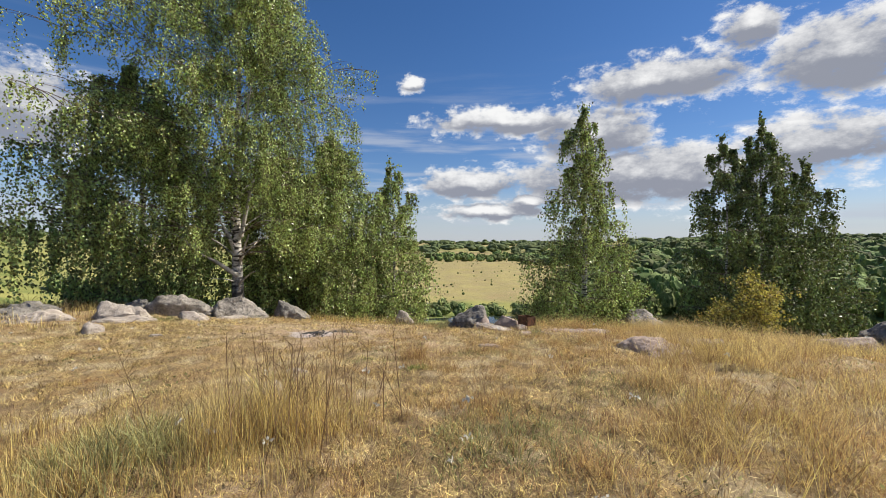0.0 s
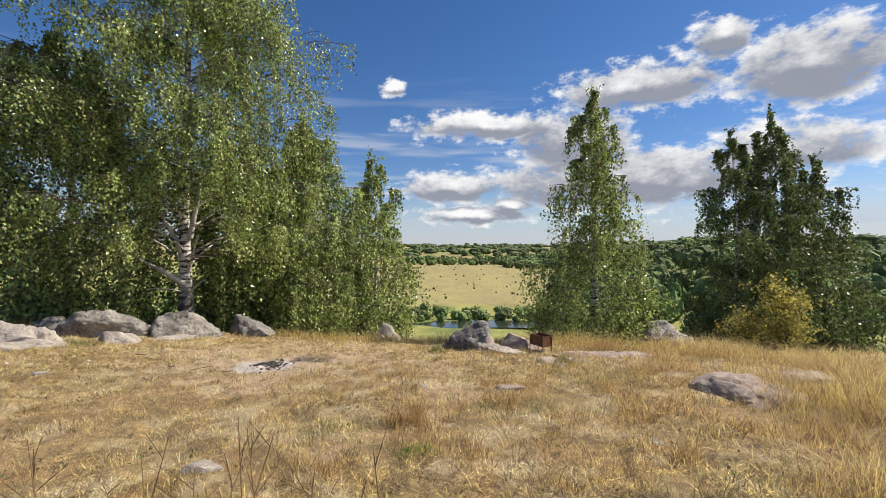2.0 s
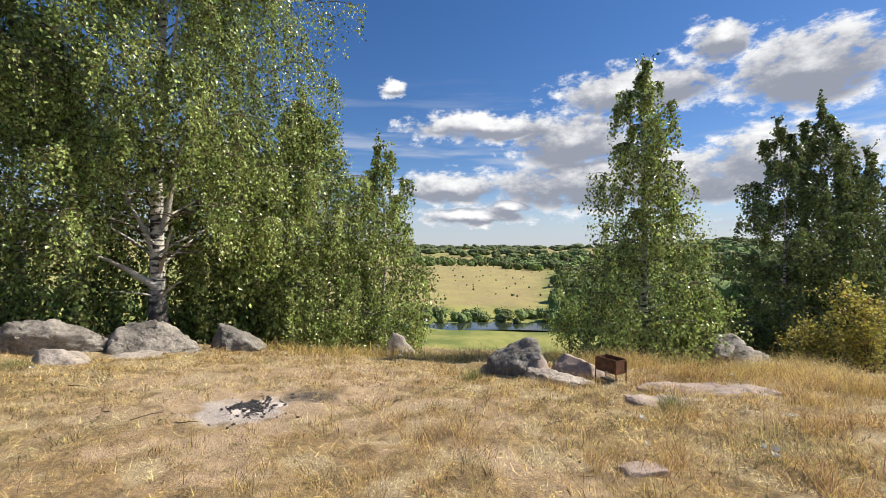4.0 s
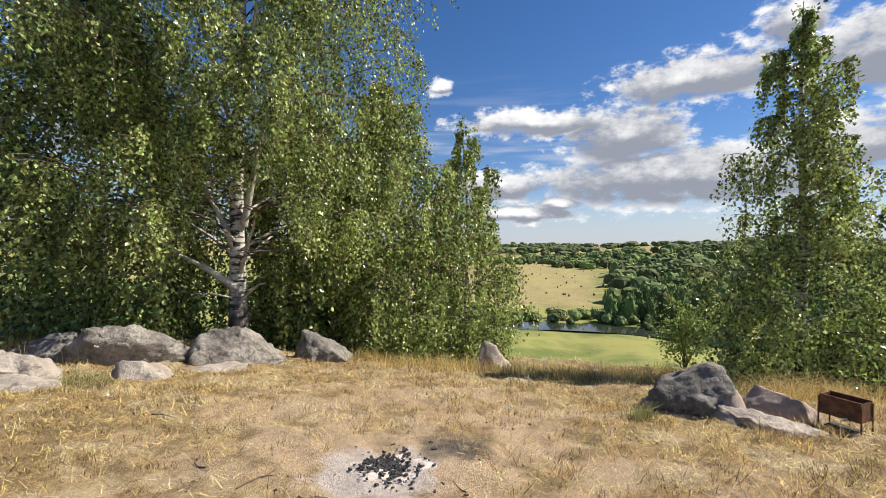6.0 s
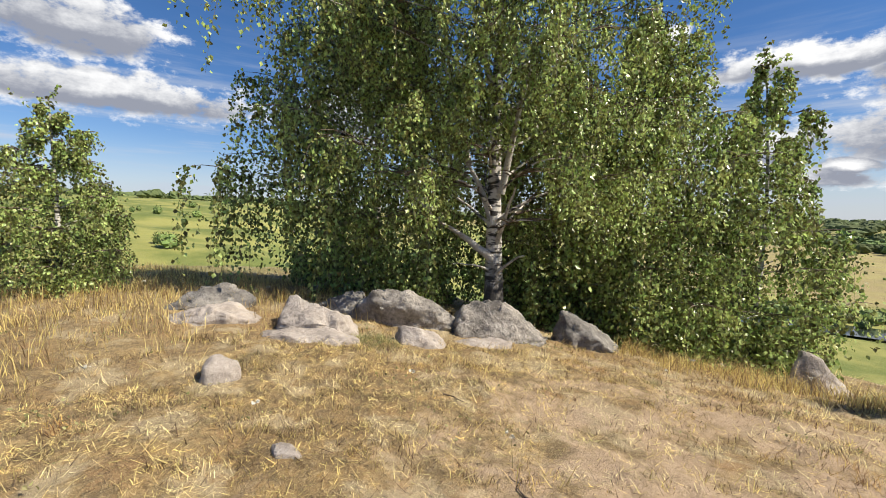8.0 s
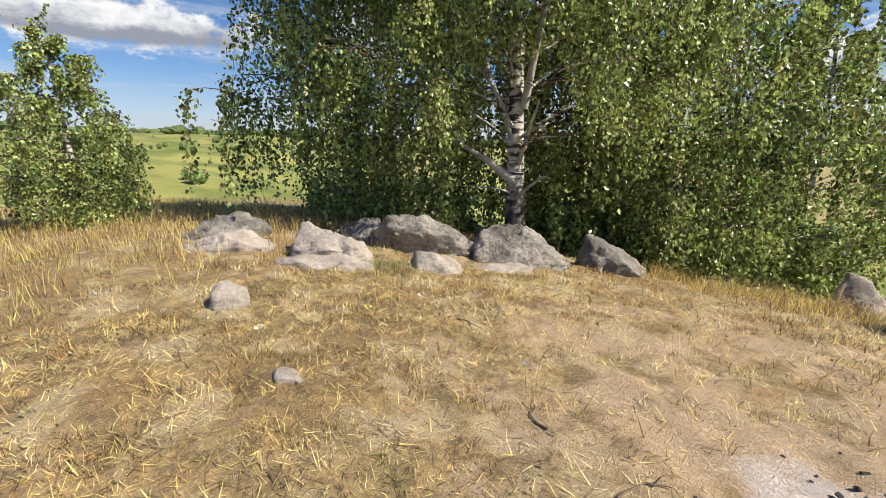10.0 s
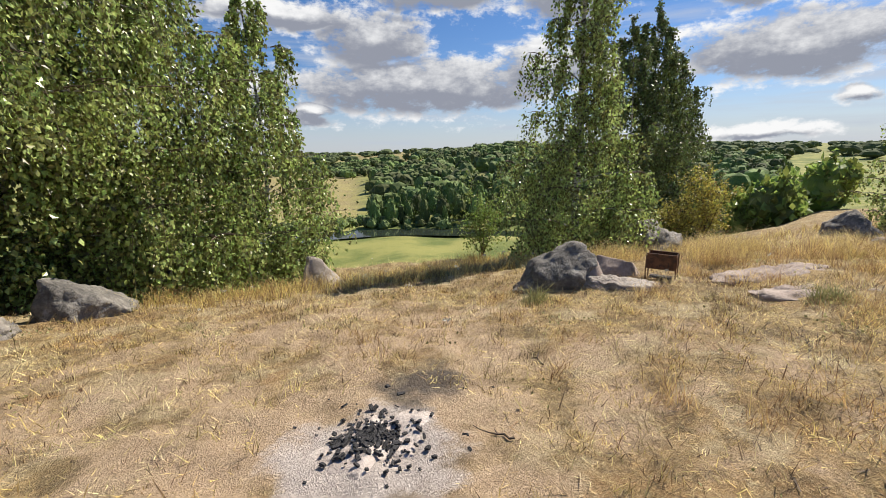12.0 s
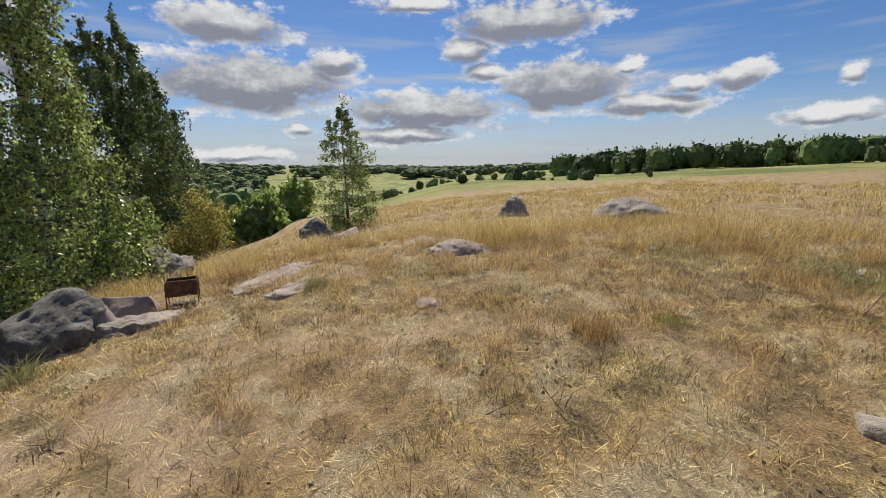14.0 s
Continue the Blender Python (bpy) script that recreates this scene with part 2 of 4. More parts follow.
def bark_material():
    m = surface("birch_bark", (0.39, 0.359, 0.32), (0.64, 0.616, 0.577), 2.0, rough=0.75, bump=0.4, fine=22)
    t = m.node_tree
    bsdf = t.nodes["Principled BSDF"]
    base = bsdf.inputs["Base Color"].links[0].from_socket
    pos = t.nodes.new("ShaderNodeTexCoord").outputs["Object"]
    bands = noise_node(t, vec_node(t, "MULTIPLY", pos, (3.0, 3.0, 14.0)), 1.0, 5, 0.6)
    col = mix_node(t, map_node(t, bands.outputs[0], 0.49, 0.57), base, (0.027, 0.023, 0.021))
    s = t.nodes.new("ShaderNodeSeparateXYZ")
    link(t, pos, s.inputs[0])
    rough_foot = noise_node(t, vec_node(t, "MULTIPLY", pos, (7.0, 7.0, 2.5)), 1.0, 5)
    foot = map_node(t, math_node(t, "ADD", s.outputs[2], math_node(t, "MULTIPLY", rough_foot.outputs[0], -2.5)), -0.5, 0.5, 0.95, 0.0)
    link(t, mix_node(t, foot, col, (0.031, 0.027, 0.023)), bsdf.inputs["Base Color"])
    return m


BARK = bark_material()
BARK_WHITE = surface("pale_bark", (0.281, 0.257, 0.226), (0.562, 0.538, 0.499), 5.0, third=(0.047, 0.039, 0.035), third_at=(0.6, 0.68), rough=0.75, bump=0.4, fine=24)


def ground_material():
    """Straw turf, bare soil, green sward, scorched earth and ash, by the sheet's own zone masks."""
    m = surface("ground", (0.359, 0.229, 0.085), (0.593, 0.435, 0.195), 0.8, third=(0.437, 0.25, 0.1), rough=0.95, bump=0.5, fine=16, coords="World", mottle=0.8)
    t = m.node_tree
    bsdf = t.nodes["Principled BSDF"]
    straw = bsdf.inputs["Base Color"].links[0].from_socket
    pos = t.nodes.new("ShaderNodeNewGeometry").outputs["Position"]
    zone = t.nodes.new("ShaderNodeVertexColor")
    zone.layer_name = "zone"
    s = t.nodes.new("ShaderNodeSeparateColor")
    link(t, zone.outputs[0], s.inputs[0])
    n1, n2, n3 = noise_node(t, pos, 1.3, 6, 0.65), noise_node(t, pos, 0.05, 6, 0.6), noise_node(t, pos, 9, 5, 0.7)
    bend = vec_node(t, "MULTIPLY", noise_node(t, pos, 4.0, 3).outputs["Color"], (0.195, 0.195, 0.195))
    flow = vec_node(t, "ADD", pos, bend)
    f1 = noise_node(t, vec_node(t, "MULTIPLY", flow, (22.0, 130.0, 22.0)), 1.0, 3, 0.6)
    f2 = noise_node(t, vec_node(t, "MULTIPLY", flow, (120.0, 26.0, 26.0)), 1.0, 3, 0.6)
    fibre = map_node(t, math_node(t, "MAXIMUM", f1.outputs[0], f2.outputs[0]), 0.46, 0.72)
    soil = mix_node(t, n3.outputs[0], (0.4, 0.275, 0.17), (0.6, 0.455, 0.31))
    bare = map_node(t, math_node(t, "ADD", s.outputs[0], math_node(t, "MULTIPLY", n1.outputs[0], 1.1)), 0.78, 0.98)
    straw = mix_node(t, fibre, mix_node(t, 0.5, straw, (0.156, 0.101, 0.047)), mix_node(t, 0.45, straw, (0.608, 0.484, 0.265)))
    col = mix_node(t, bare, straw, mix_node(t, math_node(t, "MULTIPLY", fibre, 0.45), soil, straw))
    green = mix_node(t, map_node(t, n2.outputs[0], 0.38, 0.62), (0.12, 0.155, 0.03), (0.275, 0.272, 0.073))
    col = mix_node(t, map_node(t, math_node(t, "ADD", s.outputs[1], math_node(t, "MULTIPLY", n2.outputs[0], 0.35)), 0.4, 0.85), col, green)
    ash = map_node(t, math_node(t, "ADD", zone.outputs[1], math_node(t, "MULTIPLY", n3.outputs[0], 0.7)), 0.6, 1.0)
    col = mix_node(t, ash, col, mix_node(t, n3.outputs[0], (0.42, 0.36, 0.325), (0.66, 0.58, 0.52)))
    burnt = map_node(t, math_node(t, "ADD", s.outputs[2], math_node(t, "MULTIPLY", n3.outputs[0], 0.8)), 0.55, 1.15, 0.0, 0.85)
    link(t, mix_node(t, burnt, col, (0.047, 0.043, 0.043)), bsdf.inputs["Base Color"])
    b = t.nodes.new("ShaderNodeBump")
    b.inputs["Strength"].default_value, b.inputs["Distance"].default_value = 0.7, 0.03
    link(t, fibre, b.inputs["Height"])
    link(t, bsdf.inputs["Normal"].links[0].from_socket, b.inputs["Normal"])
    link(t, b.outputs[0], bsdf.inputs["Normal"])
    return m


GROUND = ground_material()
WATER = bpy.data.materials.new("river_water")
WATER.use_nodes = True
WATER.node_tree.nodes["Principled BSDF"].inputs["Base Color"].default_value = (0.03, 0.04, 0.03, 1)
WATER.node_tree.nodes["Principled BSDF"].inputs["Roughness"].default_value = 0.08


# ---- mesh helpers ----
def mesh_of(name, verts, faces, material, smooth=False):
    """A mesh from arrays of corners and of faces that all have the same number of sides."""
    verts, faces = np.asarray(verts, np.float32), np.asarray(faces, np.int32)
    me = bpy.data.meshes.new(name)
    me.vertices.add(len(verts))
    me.vertices.foreach_set("co", verts.ravel())
    me.loops.add(faces.size)
    me.loops.foreach_set("vertex_index", faces.ravel())
    me.polygons.add(len(faces))
    me.polygons.foreach_set("loop_start", np.arange(0, faces.size, faces.shape[1], dtype=np.int32))
    me.polygons.foreach_set("use_smooth", np.full(len(faces), smooth))
    me.update(calc_edges=True)
    me.materials.append(material)
    return me


def part_of(name, me, parent, label=""):
    ob = new(name, me)
    ob.parent = parent
    return tagged(ob, label)


def part(name, bm, material, parent, label=""):
    me = bpy.data.meshes.new(name)
    bm.to_mesh(me)
    bm.free()
    me.materials.append(material)
    return part_of(name, me, parent, label)


class Heap:
    """Gathers arrays of corners and four-sided faces into one mesh."""

    def __init__(self):
        self.v, self.f, self.n = [], [], 0

    def add(self, v, f):
        self.v.append(np.asarray(v, np.float32).reshape(-1, 3))
        self.f.append(np.asarray(f, np.int32).reshape(-1, 4) + self.n)
        self.n += len(self.v[-1])

    def mesh(self, name, material, smooth=False):
        return mesh_of(name, np.concatenate(self.v), np.concatenate(self.f), material, smooth)


def tube(path, radii, sides=6):
    """Corners and faces of a tapered tube along a path."""
    path, radii = np.asarray(path, float), np.asarray(radii, float)
    ahead = np.gradient(path, axis=0)
    ahead /= np.linalg.norm(ahead, axis=1)[:, None] + 1e-9
    ref = np.where(np.abs(ahead[:, 2:3]) > 0.9, np.array([[1.0, 0, 0]]), np.array([[0, 0, 1.0]]))
    a = np.cross(ahead, ref)
    a /= np.linalg.norm(a, axis=1)[:, None] + 1e-9
    b = np.cross(ahead, a)
    ang = np.linspace(0, 2 * np.pi, sides, endpoint=False)
    v = path[:, None] + radii[:, None, None] * (np.cos(ang)[None, :, None] * a[:, None] + np.sin(ang)[None, :, None] * b[:, None])
    i, j = np.meshgrid(np.arange(len(path) - 1), np.arange(sides), indexing="ij")
    k = (j + 1) % sides
    f = np.stack([i * sides + j, i * sides + k, (i + 1) * sides + k, (i + 1) * sides + j], -1)
    return v.reshape(-1, 3), f.reshape(-1, 4)


def leaves(places, rng, size, hang=0.6):
    """A lozenge leaf at each place."""
    n = len(places)
    down = rng.normal(size=(n, 3)) * (1 - hang) + np.array([0, 0, -1.0]) * hang
    down /= np.linalg.norm(down, axis=1)[:, None]
    side = np.cross(down, rng.normal(size=(n, 3)))
    side /= np.linalg.norm(side, axis=1)[:, None] + 1e-9
    s = size * rng.uniform(0.65, 1.25, (n, 1))
    fold = np.cross(down, side) * s * 0.12
    v = np.stack([places, places + down * s * 0.45 + side * s * 0.4 + fold, places + down * s * 1.05, places + down * s * 0.45 - side * s * 0.4 + fold], 1)
    return v.reshape(-1, 3), np.arange(4 * n).reshape(-1, 4)


# ---- the ground ----
HUB = np.array([-3.0, 9.0])
RINGS = np.array([14.0, 25, 50, 100, 190, 400, 900, 2500])
AZIM = np.array([-180.0, -80, -58, -40, -25, -5, 15, 34, 55, 70, 90, 110, 136, 180])
LIFT = np.array([
    [-0.5, -0.5, 0, 1, 2, 4, 6, 10], [-0.8, -1.2, -5, -9, 2, 13, 24, 40], [-1.1, -1.8, -7, -12, -4, 10, 22, 40], [-1.6, -3.6, -10, -20, -22, -8, 8, 30],
    [-2.4, -5.5, -14, -26, -32, -30, -24, 12], [-3.0, -6.4, -16, -30, -34, -33, -32, 4], [-3.0, -6.6, -17, -31, -34, -33, -26, 6], [-2.9, -6.4, -17, -31, -34, -12, 8, 20],
    [-2.2, -4.4, -12, -26, -33, -22, -4, 20], [-1.7, -2.5, -4.6, -10, -20, -28, -16, 14], [-1.2, -1.6, -2.4, -3.2, -6, -16, -14, 0], [-0.9, -1.0, -1.3, -1.5, -1.5, 1, 4, 8],
    [-0.6, -0.5, 0, 1, 2, 8, 16, 24], [-0.5, -0.5, 0, 1, 2, 4, 6, 10]])


def ease(v, a, b):
    u = np.clip((np.asarray(v, float) - a) / (b - a), 0, 1)
    return u * u * (3 - 2 * u)


def waves(x, y, size, seed):
    """Gentle undulation of that wavelength, from -1 to 1."""
    r = np.random.default_rng(seed)
    total = 0
    for _ in range(6):
        a, k, p = r.uniform(0, 6.28), 6.28 / size * r.uniform(0.6, 1.6), r.uniform(0, 6.28)
        total = total + np.sin(k * (x * np.cos(a) + y * np.sin(a)) + p)
    return total / 3.2


def ground_z(x, y):
    x, y = np.asarray(x, float), np.asarray(y, float)
    near = -0.1541 + 0.03282 * x - 0.001564 * y - 0.00684 * x * x - 0.003223 * x * y - 0.005903 * y * y - 1.954e-05 * y ** 3 + 0.000774 * x * x * y
    dx, dy = x - HUB[0], y - HUB[1]
    r, az = np.hypot(dx, dy), np.degrees(np.arctan2(dx, dy))
    col = np.stack([np.interp(az, AZIM, LIFT[:, i]) for i in range(len(RINGS))])
    lr, lk = np.log(np.clip(r, 14.0, 4500)), np.log(RINGS)
    k = np.clip(np.searchsorted(lk, lr) - 1, 0, len(RINGS) - 2)
    u = np.clip((lr - lk[k]) / (lk[k + 1] - lk[k]), 0, 1.4)
    lo, hi = np.take_along_axis(col, k[None], 0)[0], np.take_along_axis(col, k[None] + 1, 0)[0]
    far = lo + (hi - lo) * u + waves(x, y, 60, 5) * ease(r, 25, 120) * 0.9 + waves(x, y, 400, 6) * ease(r, 300, 900) * 5
    w = ease(r, 7.5, 15)
    near = np.where(r < 20, near, 0)
    z = near * (1 - w) + far * w
    return z + (waves(x, y, 2.6, 1) * 0.035 + waves(x, y, 0.7, 2) * 0.022 + waves(x, y, 0.36, 3) * 0.013) * (1 - ease(r, 20, 60))


def gz(x, y):
    return float(ground_z(np.array([x]), np.array([y]))[0])


FIRE = (-3.1, 10.15)


def ground_sheet():
    radii = np.concatenate([np.linspace(0.12, 14, 95), 14 * np.exp(np.linspace(0, math.log(4600 / 14), 150))[1:]])
    na = 420
    ang = np.linspace(0, 2 * np.pi, na, endpoint=False)
    rr, aa = np.meshgrid(radii, ang, indexing="ij")
    x, y = HUB[0] + rr * np.sin(aa), HUB[1] + rr * np.cos(aa)
    x, y, rr = x.ravel(), y.ravel(), rr.ravel()
    v = np.stack([x, y, ground_z(x, y)], 1)
    v = np.vstack([v, [[HUB[0], HUB[1], gz(*HUB)]]])
    i, j = np.meshgrid(np.arange(len(radii) - 1), np.arange(na), indexing="ij")
    k = (j + 1) % na
    f = np.stack([i * na + j, i * na + k, (i + 1) * na + k, (i + 1) * na + j], -1).reshape(-1, 4)
    hub = len(v) - 1
    j = np.arange(0, na, 2)
    f = np.vstack([f, np.stack([np.full_like(j, hub), (j + 2) % na, j + 1, j], 1)])
    me = mesh_of("ground", v, f[:, ::-1], GROUND, True)
    x, y = v[:, 0], v[:, 1]
    r = np.hypot(x - HUB[0], y - HUB[1])
    az = np.degrees(np.arctan2(x - HUB[0], y - HUB[1]))
    d = np.hypot((x + 3.2) / 1.0, (y - 11.6) / 1.2)
    bare = 0.38 * (1 - ease(d, 1.2, 5.4)) + 0.25 * (1 - ease(np.abs(x + 0.8 - 0.25 * y + 1.2), 0.3, 1.4)) * (1 - ease(y, 8, 12))
    green = ease(r, 13, 22) * (0.45 + 0.35 * np.maximum(ease(-v[:, 2], 8, 30), ease(-az, 35, 50) * ease(r, 26, 45))) + 0.2 * ease(r, 20, 30) * ease(np.abs(az - 100), 60, 20)
    green = green * (1 - 0.9 * ease(az, 58, 72) * (1 - ease(az, 140, 160)) * (1 - ease(r, 40, 85)))
    green = green - 0.12 * ease(-az, 38, 46) * ease(r, 20, 60)
    green = green - 0.36 * ease(r, 215, 260) * ease(-v[:, 2], 15, 25) * ease(az, -30, -8) * (1 - ease(az, 14, 20))
    ash = 0.8 * (1 - ease(np.hypot(x - FIRE[0] + 0.1, (y - FIRE[1] + 0.1) / 0.9) + 0.12 * waves(x, y, 0.5, 14), 0.2, 0.95))
    burn = 0.75 * (1 - ease(np.hypot((x - FIRE[0] - 0.6) / 0.8, (y - FIRE[1] - 0.55) / 0.75) + 0.2 * waves(x, y, 0.6, 15), 0.0, 1.0))
    zone = me.color_attributes.new("zone", "FLOAT_COLOR", "POINT")
    zone.data.foreach_set("color", np.stack([bare, green, burn, ash], 1).astype(np.float32).ravel())
    return tagged(new("ground", me), "dry straw-coloured hilltop turf falling to a green valley", "ground", kind="structure")


ground_sheet()


def river():
    h = Heap()
    az = np.radians(np.linspace(-60, 75, 90))
    mid = 178 + 10 * np.sin(az * 5.0)
    v = []
    for s in (-9, 9):
        r = mid + s
        v.append(np.stack([HUB[0] + r * np.sin(az), HUB[1] + r * np.cos(az), np.full_like(az, -33.1)], 1))
    n = len(az)
    i = np.arange(n - 1)
    h.add(np.concatenate(v), np.stack([i, i + n, i + n + 1, i + 1], 1))
    return tagged(new("water", h.mesh("water", WATER)), "dark still river winding through the valley meadow", "river", kind="structure")


river()


# ---- rocks ----
def boulder(x, y, size, turn=0.0, seed=0, material=GRANITE, label="", ridge=None, under=0.0, rough=0.11, cuts=10, tilt=0.0, lift=0.0, power=2.8, name="boulder"):
    """A craggy boulder with its foot in the ground: cut by planes, shaped along its length by ridge, cracked and weathered."""
    rng = np.random.default_rng(seed + 100)
    bm = bmesh.new()
    bmesh.ops.create_icosphere(bm, subdivisions=5 if size[0] > 1.25 else 4, radius=1.0)
    co = np.array([v.co[:] for v in bm.verts])
    co /= (np.sum(np.abs(co) ** power, axis=1) ** (1 / power))[:, None]
    for _ in range(cuts):
        n = rng.normal(size=3)
        n[2] = abs(n[2]) * 0.6
        n /= np.linalg.norm(n)
        d = co @ n - rng.uniform(0.66, 0.98)
        co -= np.where(d > 0, d * 0.97, 0)[:, None] * n
    w, d, h = size
    if ridge:
        shape = np.interp(co[:, 0], [q[0] for q in ridge], [q[1] for q in ridge])
        co[:, 2] = np.where(co[:, 2] > 0, co[:, 2] * shape, co[:, 2])
    if under:
        low = np.clip(0.55 - co[:, 2], 0, 0.5) * 2
        co[:, 1] = np.where(co[:, 1] < 0, co[:, 1] * (1 - under * low), co[:, 1])
    foot = 0.35
    for v, c in zip(bm.verts, co):
        p = Vector((c[0] * w * 0.7, c[1] * d * 0.7, c[2] * h)) + Vector((seed * 3.1, seed * 1.7, 0))
        big = noise.fractal(p * 1.5, 0.9, 2.1, 3) * 0.9
        crack = max(0.0, 0.1 - abs(noise.noise(Vector((p.x * 1.3, p.y * 1.3, p.z * 3.2)))))
        chip = noise.noise(p * 4.2)
        k = rough * (big + 0.28 * noise.fractal(p * 7.0, 0.7, 2.1, 4) - 3.8 * crack + 0.26 * (chip > 0.12))
        z = c[2] * h if c[2] > 0 else c[2] * foot
        v.co = Vector((c[0] * w / 2, c[1] * d / 2, z)) + Vector((c[0], c[1], max(0.0, c[2]))) * k * min(d, 1.1)
    bmesh.ops.rotate(bm, verts=bm.verts, matrix=Euler((0, radians(tilt), radians(turn))).to_matrix())
    me = bpy.data.meshes.new(name)
    bm.to_mesh(me)
    bm.free()
    me.polygons.foreach_set("use_smooth", np.full(len(me.polygons), True))
    me.materials.append(material)
    ob = new(name, me)
    ob.location = (x, y, gz(x, y) + lift)
    return tagged(ob, label, "rock")


TAIL = ((-1, 0.5), (-0.75, 0.8), (-0.35, 1.0), (0.2, 0.95), (0.6, 0.68), (1, 0.3))
BLOCK = ((-1, 0.75), (-0.5, 0.95), (0.3, 1.0), (1, 0.85))
NOSE = ((-1, 0.35), (-0.5, 0.6), (0.1, 0.85), (0.6, 1.0), (1, 0.85))
FALL = ((-1, 0.8), (-0.6, 1.0), (0.0, 0.75), (0.5, 0.5), (1, 0.25))
PEAK = ((-1, 0.3), (-0.3, 0.8), (0.15, 1.0), (0.6, 0.7), (1, 0.4))
boulder(-8.85, 13.75, (2.35, 1.0, 0.66), 30, 1, GRANITE, "long grey granite boulder with an undercut foot", TAIL, 0.35)
boulder(-10.0, 13.5, (1.1, 0.9, 0.42), 30, 2, GRANITE_DARK, "dark grey boulder beside a longer one", BLOCK)
boulder(-7.8, 12.85, (0.95, 0.55, 0.34), 20, 3, GRANITE_PALE, "small pale flat stone in front of boulders", BLOCK)
boulder(-7.2, 14.75, (1.75, 1.05, 0.66), 37, 36, GRANITE, "blocky grey boulder at the birch's foot", ((-1, 0.85), (0, 1.0), (1, 0.9)), 0.1, 0.09, 4, power=4.0)
boulder(-5.95, 16.1, (1.5, 0.9, 0.78), 22, 5, GRANITE_DARK, "low dark grey boulder at edge of clearing", FALL)
boulder(-7.0, 13.85, (1.2, 0.5, 0.1), 37, 6, GRANITE_PALE, "flat pale stone level with the turf")
boulder(-9.25, 12.05, (1.9, 0.8, 0.62), 20, 7, GRANITE_PALE, "long pale weathered boulder in dry grass", FALL, 0.2, 0.15)
boulder(-8.95, 11.65, (1.6, 0.6, 0.16), 20, 29, GRANITE_PALE, "flat pale stone below a long boulder")
boulder(-10.95, 11.25, (1.6, 0.8, 0.3), 50, 8, GRANITE_PALE, "pale boulder leaning on a darker one", NOSE)
boulder(-12.0, 11.9, (1.6, 0.9, 0.36), 56, 9, GRANITE_DARK, "dark-sided boulder in tall grass", BLOCK)
boulder(-8.35, 9.9, (0.5, 0.4, 0.26), 10, 10, GRANITE_PALE, "small square white stone on dry turf", BLOCK, rough=0.07)
boulder(-6.4, 9.3, (0.34, 0.2, 0.05), -15, 11, GRANITE_PALE, "little white stone sunk in dry turf", rough=0.05)
boulder(-1.8, 18.9, (1.2, 1.0, 0.88), 20, 12, GRANITE_PALE, "standing pointed pale stone at the rim", ((-1, 0.9), (-0.5, 1.0), (0.1, 0.8), (0.6, 0.5), (1, 0.15)), lift=0.15)
boulder(0.72, 12.8, (1.3, 0.95, 0.74), -28, 33, GRANITE_DARK, "big grey layered boulder with sharp top", ((-1, 0.3), (-0.5, 0.55), (0.2, 0.85), (0.7, 1.0), (1, 0.95)), 0.25, 0.1, 7)
boulder(1.95, 12.8, (1.3, 0.8, 0.52), -8, 14, GRANITE_PINK, "rounded pinkish boulder behind the brazier", BLOCK, rough=0.06)
boulder(1.3, 12.15, (1.35, 0.75, 0.2), -22, 15, GRANITE_PALE, "low pale rock shelf before the big boulder", FALL, rough=0.16)
boulder(1.15, 12.4, (0.5, 0.4, 0.42), 30, 30, GRANITE_PINK, "small stone wedged between boulders", PEAK)
boulder(7.6, 16.0, (2.4, 1.5, 0.68), 10, 16, GRANITE, "grey boulder carrying a smaller one", TAIL, 0.15, cuts=4)
boulder(7.3, 16.3, (1.25, 0.9, 0.4), 20, 17, GRANITE, "smaller grey boulder lying on a larger one", BLOCK, cuts=4, power=3.0, lift=0.6)
boulder(3.85, 7.75, (1.3, 1.3, 0.21), 60, 18, GRANITE_PINK, "flat pale rock rising from tall dry grass", PEAK, rough=0.08, cuts=6, power=1.6)
boulder(2.65, 10.2, (1.8, 0.7, 0.05), -28, 19, GRANITE_PINK, "flat bedrock slab level with the turf", rough=0.12, cuts=3, power=2.0, lift=-0.03)
boulder(3.45, 11.05, (2.3, 0.7, 0.12), -20, 20, GRANITE_PINK, "pale bedrock slab rising from the turf", NOSE, rough=0.12, cuts=3, power=2.0, lift=-0.04)
boulder(5.2, 8.6, (1.4, 0.6, 0.1), -10, 21, GRANITE_PINK, "pale bedrock slab in dry grass", NOSE, rough=0.1)
boulder(0.85, 8.2, (0.5, 0.3, 0.06), 0, 22, GRANITE_PINK, "small reddish stone sunk in turf", rough=0.06)
boulder(11.0, 1.5, (3.0, 3.0, 0.95), -75, 23, GRANITE_PALE, "long pale craggy boulder in tall grass", FALL, 0, 0.13, 12, power=1.6)
boulder(15.2, 5.2, (1.6, 1.3, 1.0), -70, 24, GRANITE_PALE, "angular grey boulder in tall grass", PEAK, 0, 0.15, 6, power=1.7)
boulder(14.6, 14.1, (2.0, 1.4, 0.85), -50, 25, GRANITE, "dark pointed boulder before a young birch", PEAK, cuts=6, power=1.7)
boulder(10.9, 11.7, (1.5, 0.9, 0.4), -20, 26, GRANITE_PINK, "grey slab of rock in grass", NOSE)
boulder(-1.95, 5.7, (0.3, 0.22, 0.05), 0, 27, GRANITE_PALE, "little pale stone sunk in turf", rough=0.05)
boulder(-1.75, 4.5, (0.3, 0.25, 0.3), 20, 28, GRANITE_PALE, "small grey stone hidden in tall grass", rough=0.06)


